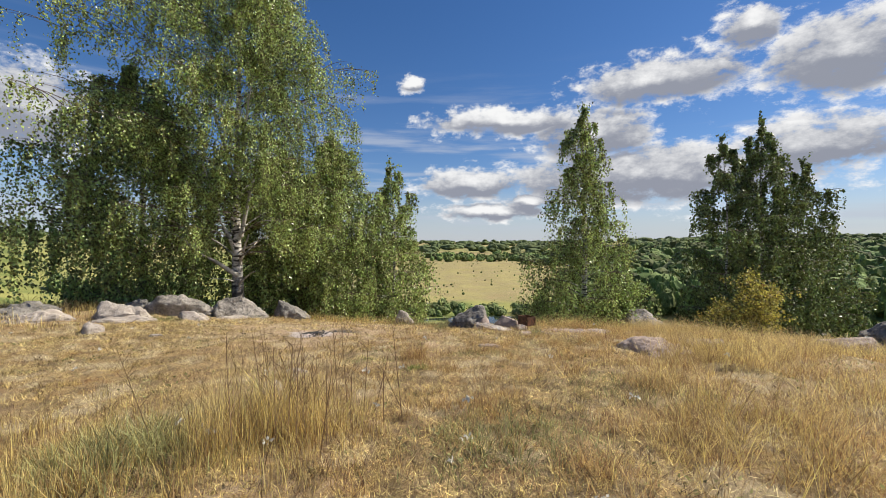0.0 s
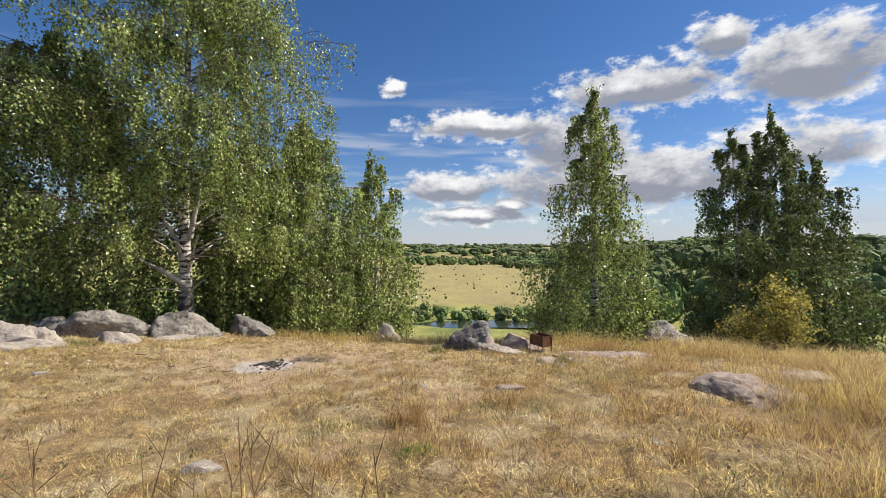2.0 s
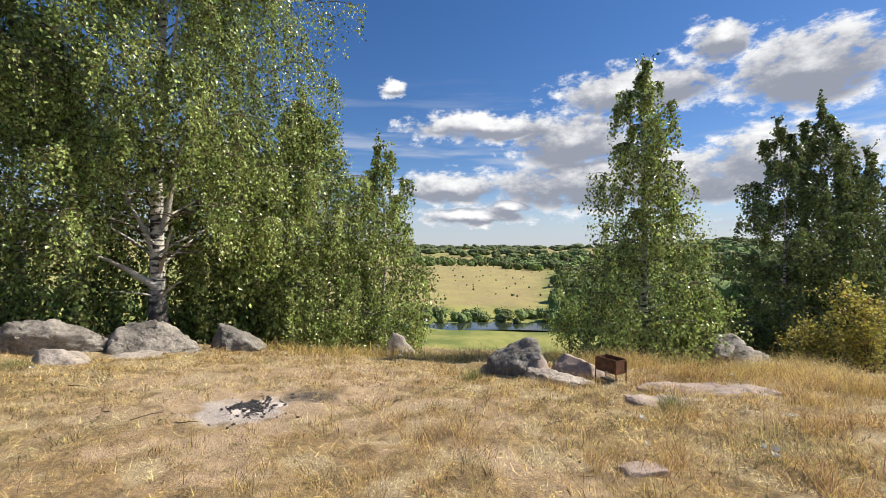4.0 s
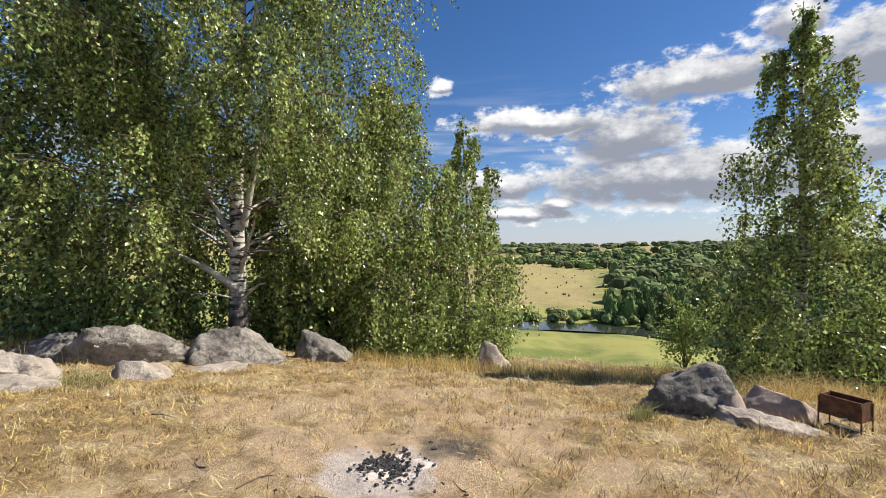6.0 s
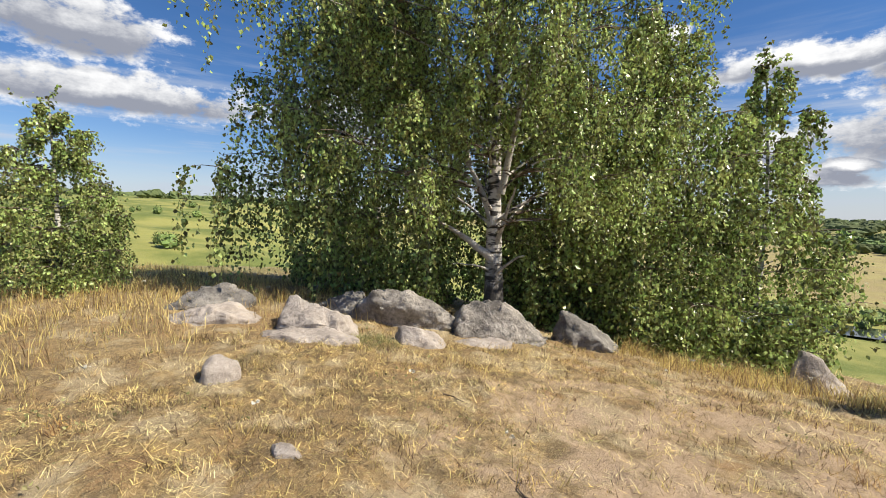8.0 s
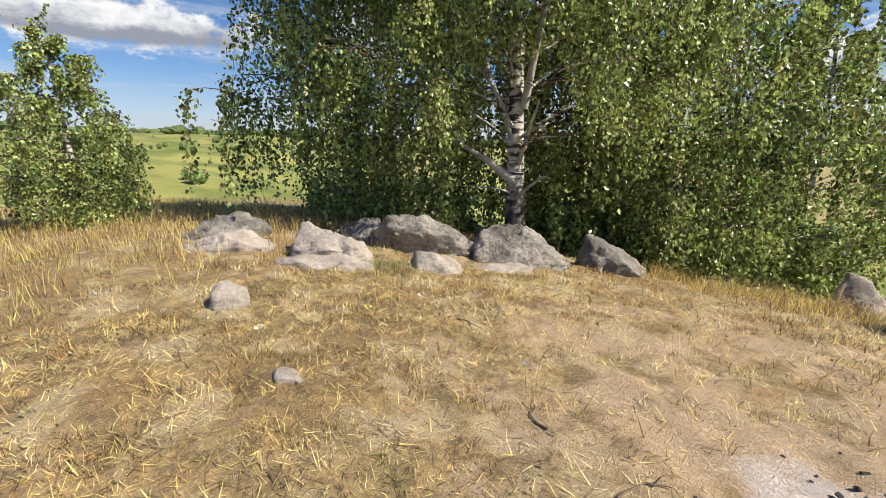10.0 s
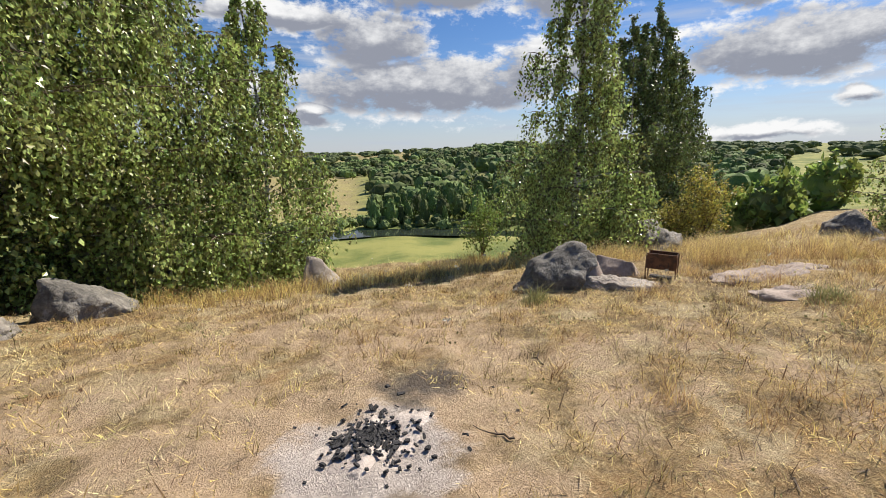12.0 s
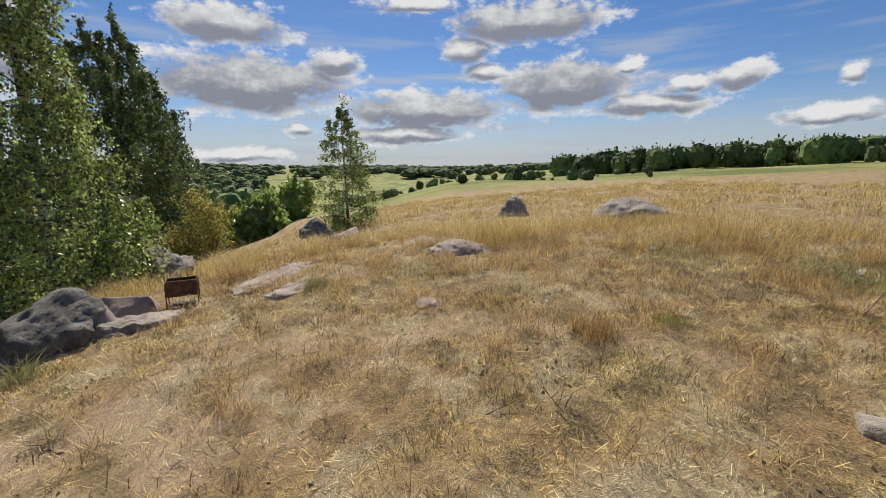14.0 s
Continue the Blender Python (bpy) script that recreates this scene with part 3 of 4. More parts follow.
# ---- campfire and brazier ----
def campfire():
    ob = tagged(new("campfire_remains"), "burnt-out campfire of pale ash and black charcoal", "campfire")
    ob.location = (*FIRE, gz(*FIRE))
    rng = np.random.default_rng(3)
    n, m = 16, 56
    rr, aa = np.meshgrid(np.linspace(0.02, 1, n), np.linspace(0, 2 * np.pi, m, endpoint=False), indexing="ij")
    edge = 0.32 + 0.09 * np.sin(2 * aa + 1) + 0.06 * np.sin(5 * aa) + 0.03 * np.sin(11 * aa)
    x, y = (rr * edge * np.cos(aa)).ravel(), (rr * edge * 0.9 * np.sin(aa)).ravel()
    z = ground_z(x + FIRE[0], y + FIRE[1]) - ob.location.z + 0.03 * (1 - rr.ravel() ** 2) - 0.012 * rr.ravel() ** 6 + waves(x, y, 0.25, 9) * 0.008
    i, j = np.meshgrid(np.arange(n - 1), np.arange(m), indexing="ij")
    f = np.stack([i * m + j, (i + 1) * m + j, (i + 1) * m + (j + 1) % m, i * m + (j + 1) % m], -1).reshape(-1, 4)
    part_of("ash_bed", mesh_of("ash_bed", np.stack([x, y, z], 1), f, ASH, True), ob)
    q = rr.ravel()
    edge = (0.11 + 0.03 * np.sin(2 * aa) + 0.02 * np.sin(5 * aa + 2) + 0.012 * np.sin(13 * aa)).ravel()
    cx, cy = q * edge * np.cos(aa.ravel()) * 1.2, q * edge * np.sin(aa.ravel())
    cz = ground_z(cx + FIRE[0], cy + FIRE[1]) - ob.location.z + 0.032 - 0.03 * q ** 3 + waves(cx, cy, 0.06, 16) * 0.012
    part_of("char_bed", mesh_of("char_bed", np.stack([cx, cy, cz], 1), f, CHAR, True), ob, "crumbled black charcoal and cinders")
    shapes = []
    for k in range(8):
        bm = bmesh.new()
        bmesh.ops.create_cube(bm, size=1.0)
        bmesh.ops.subdivide_edges(bm, edges=bm.edges, cuts=1)
        for v in bm.verts:
            v.co = Vector((v.co.x * rng.uniform(0.7, 1.1), v.co.y * rng.uniform(0.6, 1.0), v.co.z * rng.uniform(0.6, 1.0)))
        me = bpy.data.meshes.new("charcoal")
        bm.to_mesh(me)
        bm.free()
        me.materials.append(CHAR)
        shapes.append(me)
    for k in range(290):
        a, d = rng.uniform(0, 6.28), abs(rng.normal(0, 0.17 if k < 220 else 0.45))
        x, y = d * math.cos(a), d * math.sin(a) * 0.85
        s = rng.uniform(0.011, 0.034)
        c = part_of("charcoal", shapes[k % 8], ob)
        c.location = (x, y, float(ground_z(np.array([x + FIRE[0]]), np.array([y + FIRE[1]]))[0]) - ob.location.z + 0.028 * max(0, 1 - (d / 0.5) ** 2) + s * 0.2)
        c.rotation_euler = rng.uniform(-0.6, 0.6), rng.uniform(-0.6, 0.6), rng.uniform(0, 6.28)
        c.scale = s * rng.uniform(0.9, 2.0), s, s * 0.6


campfire()


def box(bm, lo, hi, taper=0.0):
    r = bmesh.ops.create_cube(bm, size=1.0)["verts"]
    for v in r:
        v.co = Vector([lo[i] + (hi[i] - lo[i]) * (v.co[i] + 0.5) for i in range(3)])
    return r


def brazier():
    ob = tagged(new("brazier"), "rusty steel charcoal brazier on thin legs beside boulders", "brazier")
    ob.scale = 0.8, 0.8, 1.0
    ob.location, ob.rotation_euler = (2.35, 12.15, gz(2.35, 12.15) - 0.01), (0, 0, radians(-62))
    w, d, z0, z1, t = 0.26, 0.16, 0.19, 0.43, 0.006
    for lo, hi, name in (((-w, -d, z0), (w, -d + t, z1), "side_plate"), ((-w, d - t, z0), (w, d, z1), "side_plate"),
                         ((-w, -d + t, z0), (-w + t, d - t, z1), "end_plate"), ((w - t, -d + t, z0), (w, d - t, z1), "end_plate"),
                         ((-w + t, -d + t, z0), (w - t, d - t, z0 + t), "bottom_plate")):
        bm = bmesh.new()
        box(bm, lo, hi)
        part(name, bm, SOOT if name == "bottom_plate" else RUST, ob)
    for sx in (-1, 1):
        for sy in (-1, 1):
            bm = bmesh.new()
            x, y = sx * (w + 0.008), sy * (d + 0.008)
            box(bm, (x - 0.009, y - 0.009, -0.03), (x + 0.009, y + 0.009, z1 - 0.02))
            part("leg", bm, RUST, ob)
    for sy in (-1, 1):
        bm = bmesh.new()
        box(bm, (-w - 0.01, sy * d - 0.008, z1), (w + 0.01, sy * d + 0.012, z1 + 0.008))
        part("rim", bm, RUST, ob)
    bm = bmesh.new()
    box(bm, (-w + 0.05, -d + 0.03, 0.035), (w - 0.05, d - 0.03, 0.045))
    tray = part("ash_tray", bm, SOOT, ob, "sooty sheet lying between the legs")
    tray.location.z = 0.0


brazier()


# ---- trees ----
def birch(name, base, height, spread, limbs, seed, label, hang=2.0, low=0.12, trunk_r=0.2, density=1.0, leaf=0.095, material=LEAF, lean=(0.0, 0.0), profile=None, full=7, skirt=0.0, rise=0.55, front=0.0, clear=0.0, reach=0.0, bushy=1.3, stubs=()):
    """A weeping birch: tapered trunk, arching limbs with side branches, and hanging strands of leaves."""
    rng = np.random.default_rng(seed)
    bx, by = base
    z0 = gz(bx, by) - 0.05
    tree = tagged(new(name), label, "tree")
    tree.location = (bx, by, z0)
    u = np.linspace(0, 1, 22)
    wob = 0.035 * height
    trunk = np.stack([lean[0] * u + wob * 0.5 * np.sin(u * 5 + seed) * u, lean[1] * u + wob * 0.4 * np.sin(u * 4 + seed * 2) * u, height * u], 1)
    rad = trunk_r * np.interp(u * height, [0, 0.5, 1.5, 3.0, 0.5 * height, height], [1.0, 0.86, 0.72, 0.55, 0.36, 0.05]) if height > 12 else trunk_r * (1 - u) ** 0.75 + 0.008
    rad[0] *= 1.3
    v, f = tube(trunk, rad, 14)
    part_of("trunk", mesh_of("trunk", v, f, BARK, True), tree, "white birch bark with black cracks")
    twigs, crown = Heap(), []
    for a, b, r in stubs:
        w = np.linspace(0, 1, 7)
        a, b = np.array(a), np.array(b)
        path = a + (b - a) * w[:, None]
        path[:, 2] += rng.uniform(0.0, 0.1) * np.linalg.norm(b - a) * np.sin(w * 3.1)
        path += rng.normal(0, 0.02, path.shape) * w[:, None]
        v, f = tube(path, r * (1 - 0.7 * w), 8)
        part_of("limb", mesh_of("limb", v, f, BARK_WHITE, True), tree)
    profile = profile or (lambda q: np.interp(q, [0, 0.3, 0.6, 1.0], [0.85, 1.0, 0.75, 0.1]))
    for k in range(limbs):
        q = low + (0.97 - low) * ((k + rng.uniform(0, 0.8)) / limbs)
        start = np.array([np.interp(q, u, trunk[:, i]) for i in range(3)])
        az = k * 2.399 + rng.uniform(-0.4, 0.4)
        length = spread * float(profile(q)) * rng.uniform(0.7, 1.08)
        out = np.array([math.sin(az), math.cos(az), 0])
        length *= (1 - front * min(1.0, max(0.0, 0.5 * out[0] - out[1]))) * (1 - reach * out[0])
        s = np.linspace(0, 1, 9)
        up = rise * length * (s - 0.62 * s * s) * (1.3 if q > 0.5 else 1.0)
        bend = np.cross(out, [0, 0, 1.0]) * 0.2 * length
        path = start + out * (length * s)[:, None] + bend * (np.sin(s * 3 + k) * s)[:, None]
        path[:, 2] += up
        r0 = max(0.01, float(np.interp(q, u, rad)) * 0.2)
        v, f = tube(path, r0 * (1 - s) ** 0.9 + 0.003, 7)
        part_of("limb", mesh_of("limb", v, f, BARK, True), tree)
        roots = [(path[int(i)], out) for i in rng.integers(2, 9, 5 + int(2 * length))]
        for j in range(full + int(max(0.0, length - 5))):
            a = rng.uniform(0.22, 1.0)
            p = np.array([np.interp(a, s, path[:, i]) for i in range(3)])
            turn = az + rng.choice([-1, 1]) * rng.uniform(0.4, 1.3)
            side = np.array([math.sin(turn), math.cos(turn), 0])
            ln = length * 0.38 * rng.uniform(0.5, 1.1)
            w = np.linspace(0, 1, 5)
            sub = p + side * (ln * w)[:, None] + np.array([0, 0, 1.0]) * (ln * 0.35 * (w - 0.9 * w * w))[:, None]
            twigs.add(*tube(sub, 0.014 * (1 - w) + 0.004, 4))
            roots += [(sub[i], side) for i in (1, 3, 4)]
        tight = min(1.0, 0.25 + length / 2.2)
        for p, side in roots:
            aim, drop = (side * rng.uniform(0.05, 0.4) + rng.normal(size=3) * 0.12) * tight, rng.uniform(0.35, 1.0) * min(1.0, 0.35 + length / 1.8)
            for _ in range(rng.integers(1, 1 + round(3.0 * density))):
                room = p[2] + z0 - gz(bx + p[0], by + p[1]) - 0.1 if p[2] < hang * 1.3 else 99
                ln = min(hang * drop * rng.uniform(0.6, 1.15), max(0.25, room))
                if clear and 0.46 * p[0] - 0.89 * p[1] > -0.4:
                    off = abs(0.89 * p[0] + 0.46 * p[1])
                    floor = clear if off < 0.85 else 2.3 if off < 1.6 else 0.5
                    if p[2] < floor + 0.3:
                        continue
                    ln = min(ln, p[2] - floor)
                n = max(4, int(ln / (0.6 * leaf + 0.008) * min(1.0, density)))
                w = np.sort(rng.uniform(0, 1, n))
                kick = aim + rng.normal(size=3) * 0.13 * tight
                fall = p + kick * np.sqrt(w)[:, None] * min(1.0, ln)
                fall[:, 2] -= ln * w ** 1.2
                crown.append(fall + rng.normal(size=(n, 3)) * 0.06 * tight)
                if rng.random() < 0.16:
                    w = np.linspace(0, 1, 4)
                    line = p + kick * np.sqrt(w)[:, None] * min(1.0, ln)
                    line[:, 2] -= ln * w ** 1.2
                    twigs.add(*tube(line, 0.004 * (1 - w) + 0.0015, 3))
    for _ in range(9):
        n, tip = 16, trunk[-1] - [0, 0, rng.uniform(0.1, 0.9)]
        w = np.linspace(0, 1, n)[:, None]
        crown.append(tip + w * rng.normal(size=3) * [0.22, 0.22, 0] + w * [0, 0, rng.uniform(0.1, 0.6)] + rng.normal(size=(n, 3)) * 0.04)
    if skirt:
        n = int(1300 * skirt * skirt * bushy)
        a, d = rng.uniform(0, 6.28, n), np.sqrt(rng.uniform(0.1, 1, n)) * skirt
        x, y = d * np.sin(a), d * np.cos(a)
        lift = rng.uniform(0.03, 1, n) * (1.1 + 0.9 * waves(x, y, 1.2, seed)) * bushy * (1.15 - d / skirt * 0.6)
        crown.append(np.stack([x, y, ground_z(bx + x, by + y) - z0 + np.abs(lift)], 1))
    part_of("twig_mass", twigs.mesh("twig_mass", TWIG), tree)["kind"] = "stuff"
    v, f = leaves(np.concatenate(crown), rng, leaf)
    part_of("crown", mesh_of("crown", v, f, material), tree, "small drooping leaves on hanging twigs")
    return tree


def wide(q):
    return np.interp(q, [0, 0.15, 0.3, 0.48, 0.58, 0.7, 0.85, 1.0], [0.75, 0.85, 1.0, 1.0, 0.85, 0.68, 0.45, 0.1])


def slender(q):
    return np.interp(q, [0, 0.12, 0.25, 0.4, 0.6, 0.85, 1.0], [0.95, 1.0, 0.95, 0.62, 0.5, 0.3, 0.04])


def round_top(q):
    return np.interp(q, [0, 0.2, 0.5, 0.8, 1.0], [0.9, 1.0, 0.85, 0.45, 0.06])


BIG_LIMBS = [((0, -0.1, 1.55), (-0.95, -0.75, 2.35), 0.1), ((-0.95, -0.75, 2.35), (-2.3, -1.0, 3.3), 0.06), ((-0.02, 0, 2.1), (-0.55, -0.3, 3.6), 0.1), ((-0.55, -0.3, 3.6), (-1.3, -0.4, 6.2), 0.075),
             ((0.05, -0.1, 1.2), (0.9, -0.6, 1.75), 0.045), ((0.05, -0.05, 1.9), (0.7, -0.6, 3.1), 0.06), ((0.06, -0.1, 2.4), (0.75, -0.4, 2.65), 0.035), ((0.1, 0, 3.0), (0.9, -0.4, 5.6), 0.09),
             ((0.05, -0.1, 1.0), (0.55, -0.7, 1.2), 0.022), ((-0.05, -0.1, 1.3), (-0.6, -0.9, 1.45), 0.025), ((0, 0, 4.6), (-0.9, -0.5, 8.2), 0.08), ((0.1, 0, 5.6), (0.8, -0.5, 8.8), 0.06)]
birch("birch_tree", (-7.85, 15.9), 14.8, 5.5, 74, 11, "big weeping birch with white trunk behind boulders", hang=1.75, low=0.12, trunk_r=0.27, density=1.3, profile=wide, full=12, lean=(-0.25, 0.3), front=0.62, clear=3.7, reach=0.14, leaf=0.08, rise=0.75, stubs=BIG_LIMBS)
birch("birch_tree", (-2.7, 21.4), 8.6, 2.5, 34, 12, "slim young birch with drooping pale twigs", hang=1.7, low=0.05, trunk_r=0.07, density=1.1, profile=slender, full=5, skirt=1.6, leaf=0.11)
birch("birch_tree", (-5.2, 19.9), 9.4, 2.7, 32, 18, "birch with dense hanging foliage to the ground", hang=2.8, low=0.1, trunk_r=0.1, density=1.4, profile=round_top, full=6, skirt=1.9, leaf=0.1)
birch("birch_tree", (-7.8, 19.8), 8.6, 2.8, 22, 20, "birch crowded behind a larger one", hang=2.9, low=0.1, trunk_r=0.1, density=1.4, profile=round_top, full=6, skirt=2.0, leaf=0.12)
birch("birch_tree", (-12.3, 16.9), 10.0, 3.9, 32, 19, "birch with dark curtain of hanging twigs", hang=3.2, low=0.12, trunk_r=0.12, density=1.2, profile=round_top, full=6, skirt=2.4, leaf=0.11)
birch("birch_tree", (5.7, 17.5), 9.6, 2.3, 44, 13, "slender birch with bushy leafy base", hang=1.5, low=0.05, trunk_r=0.12, density=1.4, profile=slender, full=5, skirt=2.0, bushy=1.5, leaf=0.09)
# These three birches take the leaf copy that has shade in its colour.
birch("birch_tree", (18.2, 24.6), 13.8, 2.9, 34, 14, "tall dark birch in a clump on the slope", hang=1.8, low=0.05, trunk_r=0.16, density=1.3, profile=round_top, full=6, leaf=0.14, material=LEAF_SHADED, rise=0.9, skirt=3.2, bushy=2.6)
birch("birch_tree", (15.7, 24.0), 12.2, 2.5, 26, 24, "dark birch in a clump on the slope", hang=1.8, low=0.05, trunk_r=0.12, density=1.3, profile=round_top, full=6, leaf=0.14, material=LEAF_SHADED, rise=0.9, skirt=2.2, bushy=2.2)
birch("birch_tree", (21.0, 25.0), 12.2, 2.9, 28, 25, "dark birch in a clump on the slope", hang=1.8, low=0.05, trunk_r=0.12, density=1.3, profile=round_top, full=6, leaf=0.14, material=LEAF_SHADED, rise=0.9, skirt=2.4, bushy=2.2)
birch("birch_tree", (17.4, 13.3), 6.2, 1.7, 40, 15, "young thin birch alone in dry grass", hang=0.6, low=0.03, trunk_r=0.06, density=1.0, profile=round_top, full=6, skirt=0.9)
birch("birch_tree", (-16.3, 10.7), 4.4, 1.5, 26, 16, "young leafy birch in yellow grass", hang=0.9, low=0.05, trunk_r=0.06, density=1.6, profile=round_top, full=6, skirt=1.2, leaf=0.075)


def shrub(base, height, width, seed, label, material=LEAF_BRIGHT, stems=14, count=4000, leaf=0.07, name="shrub"):
    rng = np.random.default_rng(seed)
    z0 = gz(*base) - 0.03
    ob = tagged(new(name), label, "shrub")
    ob.location = (*base, z0)
    wood, crown = Heap(), []
    for k in range(stems):
        a, lean_out = rng.uniform(0, 6.28), rng.uniform(0.1, 1.0) * width / 2
        w = np.linspace(0, 1, 6)
        h = height * rng.uniform(0.6, 1.05) * (1 - 0.35 * (lean_out / width * 2) ** 2)
        path = np.stack([math.sin(a) * lean_out * w ** 1.3, math.cos(a) * lean_out * w ** 1.3, h * w], 1) + rng.normal(size=(6, 3)) * 0.02
        wood.add(*tube(path, 0.016 * (1 - w) + 0.003, 5))
        for j in range(7):
            q = rng.uniform(0.25, 1)
            p = np.array([np.interp(q, w, path[:, i]) for i in range(3)])
            tip = p + rng.normal(size=3) * np.array([1, 1, 0.6]) * width * 0.13 + [0, 0, width * 0.05]
            wood.add(*tube(np.linspace(p, tip, 3), [0.006, 0.004, 0.002], 3))
            n = max(2, count // (stems * 7))
            crown.append(p + (tip - p) * rng.uniform(0.2, 1.25, (n, 1)) + rng.normal(size=(n, 3)) * width * 0.045)
    part_of("stem_mass", wood.mesh("stem_mass", TWIG), ob)["kind"] = "stuff"
    v, f = leaves(np.concatenate(crown), rng, leaf, 0.25)
    part_of("foliage", mesh_of("foliage", v, f, material), ob)
    return ob


shrub((4.7, 21.2), 3.3, 2.6, 31, "thin open shrub at the edge of the slope", stems=10, count=2200, leaf=0.09)
shrub((13.6, 18.2), 3.1, 2.6, 32, "shrub turning yellow and orange", LEAF_YELLOW, 16, 3600, 0.1)
shrub((12.0, 18.6), 2.0, 2.2, 33, "shrub with yellowing leaves", LEAF_YELLOW, 12, 2600, 0.09)
shrub((6.9, 17.0), 2.3, 2.0, 35, "bright green shrub at a birch's foot", LEAF_BRIGHT, 14, 3600, 0.09)


# ---- woods and bushes far off ----
def crowns(name, spots, label, seed, material=WOODS, conic=0.3, category="woodland", clumps=70):
    """Many far tree crowns, x, y, height, width each, with lumpy outlines, as one mesh."""
    rng = np.random.default_rng(seed)
    forms = []
    for k in range(6):
        bm = bmesh.new()
        bmesh.ops.create_cube(bm, size=1.0)
        bmesh.ops.subdivide_edges(bm, edges=bm.edges, cuts=2, use_grid_fill=True)
        co = np.array([v.co.normalized()[:] for v in bm.verts])
        quad = np.array([[v.index for v in fc.verts] for fc in bm.faces])
        bm.free()
        lump = np.array([noise.noise(Vector(c) * 1.9 + Vector((k * 7.0, 0, 0))) for c in co])
        co = co * (0.8 + 0.4 * lump)[:, None]
        d = rng.normal(size=(clumps, 3))
        d /= np.linalg.norm(d, axis=1)[:, None]
        d[:, 2] = d[:, 2] * 0.85 + 0.12
        out = np.array([noise.noise(Vector(c) * 1.9 + Vector((k * 7.0, 0, 0))) for c in d])
        d = d * (0.86 + 0.45 * out + rng.normal(0, 0.08, clumps))[:, None]
        lv, lf = leaves(d, rng, 0.3, 0.05)
        co, quad = np.vstack([co, lv]), np.vstack([quad, lf + len(co)])
        co[:, :2] *= (1 - conic * (co[:, 2:3] * 0.5 + 0.35))
        forms.append((co, quad))
    vs, fs, n = [], [], 0
    z = ground_z(spots[:, 0], spots[:, 1])
    for i, (x, y, h, w) in enumerate(spots):
        co, quad = forms[i % 6]
        a = rng.uniform(0, 6.28)
        c, s = math.cos(a), math.sin(a)
        p = np.stack([(co[:, 0] * c - co[:, 1] * s) * w / 2 + x, (co[:, 0] * s + co[:, 1] * c) * w / 2 + y, co[:, 2] * h * 0.55 + z[i] + h * 0.45], 1)
        vs.append(p)
        fs.append(quad + n)
        n += len(co)
    return tagged(new(name, mesh_of(name, np.concatenate(vs), np.concatenate(fs), material)), label, category, kind="stuff")


def polar(n, az, r, rng, power=1.0):
    a = np.radians(rng.uniform(*az, n))
    d = r[0] + (r[1] - r[0]) * rng.uniform(0, 1, n) ** power
    return HUB[0] + d * np.sin(a), HUB[1] + d * np.cos(a)


def scatter(n, az, r, height, slim, seed, power=1.0):
    rng = np.random.default_rng(seed)
    x, y = polar(n, az, r, rng, power)
    h = rng.uniform(*height, n)
    return np.stack([x, y, h, h * rng.uniform(*slim, n)], 1)


crowns("woodland", np.vstack([scatter(850, (17.5, 66), (240, 620), (6, 17), (0.75, 1.3), 41), scatter(520, (10, 66), (600, 1000), (9, 15), (1.0, 1.6), 53)]), "wooded hillside across the river", 41, conic=0.1, clumps=18)
crowns("woodland_edge", scatter(120, (17, 50), (205, 250), (7, 17), (0.45, 0.8), 42), "tall trees at the edge of the wood", 42, conic=0.5)
crowns("bank_bushes", scatter(260, (-45, 60), (193, 222), (2.5, 6), (0.9, 1.5), 43), "bushes along the far river bank", 43, WOODS_PALE)
crowns("far_woodland", scatter(760, (-32, 62), (1000, 2700), (15, 22), (1.6, 2.8), 44), "dark forest beyond the yellow field", 44, WOODS_FAR, clumps=3)
crowns("field_edge_trees", scatter(110, (-2, 20), (820, 960), (10, 18), (0.8, 1.6), 45), "row of trees behind the field", 45)
crowns("ridge_woodland", scatter(620, (104, 152), (165, 300), (5, 10), (0.65, 1.05), 46), "belt of trees along the meadow ridge", 46, conic=0.12, clumps=45)
crowns("far_ridge_woodland", scatter(560, (56, 114), (800, 2700), (13, 20), (1.6, 2.8), 47), "hazy forest on the far ridge", 47, WOODS_FAR, clumps=3)
crowns("slope_bushes", scatter(40, (56, 71), (46, 70), (3.0, 5.5), (0.7, 1.1), 48), "dense green bushes below the hilltop", 48, LEAF_BRIGHT, 0.25, clumps=420)
crowns("meadow_bushes", scatter(110, (76, 118), (90, 330), (1.0, 3.6), (0.8, 1.5), 49), "scattered bushes on the sloping meadow", 49, WOODS, clumps=120)
crowns("field_bushes", scatter(190, (-14, 16), (260, 860), (0.7, 2.4), (0.8, 1.4), 50), "scattered small bushes on the yellow field", 50, WOODS, clumps=30)
crowns("hillside_bushes", scatter(40, (-86, -40), (110, 330), (1.2, 4.5), (0.8, 1.6), 51), "bushes dotted over the grassy hillside", 51, WOODS, clumps=120)
crowns("hilltop_woodland", scatter(300, (-88, -38), (420, 1000), (7, 11), (1.4, 2.4), 52, 0.7), "wooded skyline of the grassy hill", 52, WOODS_FAR, clumps=10)


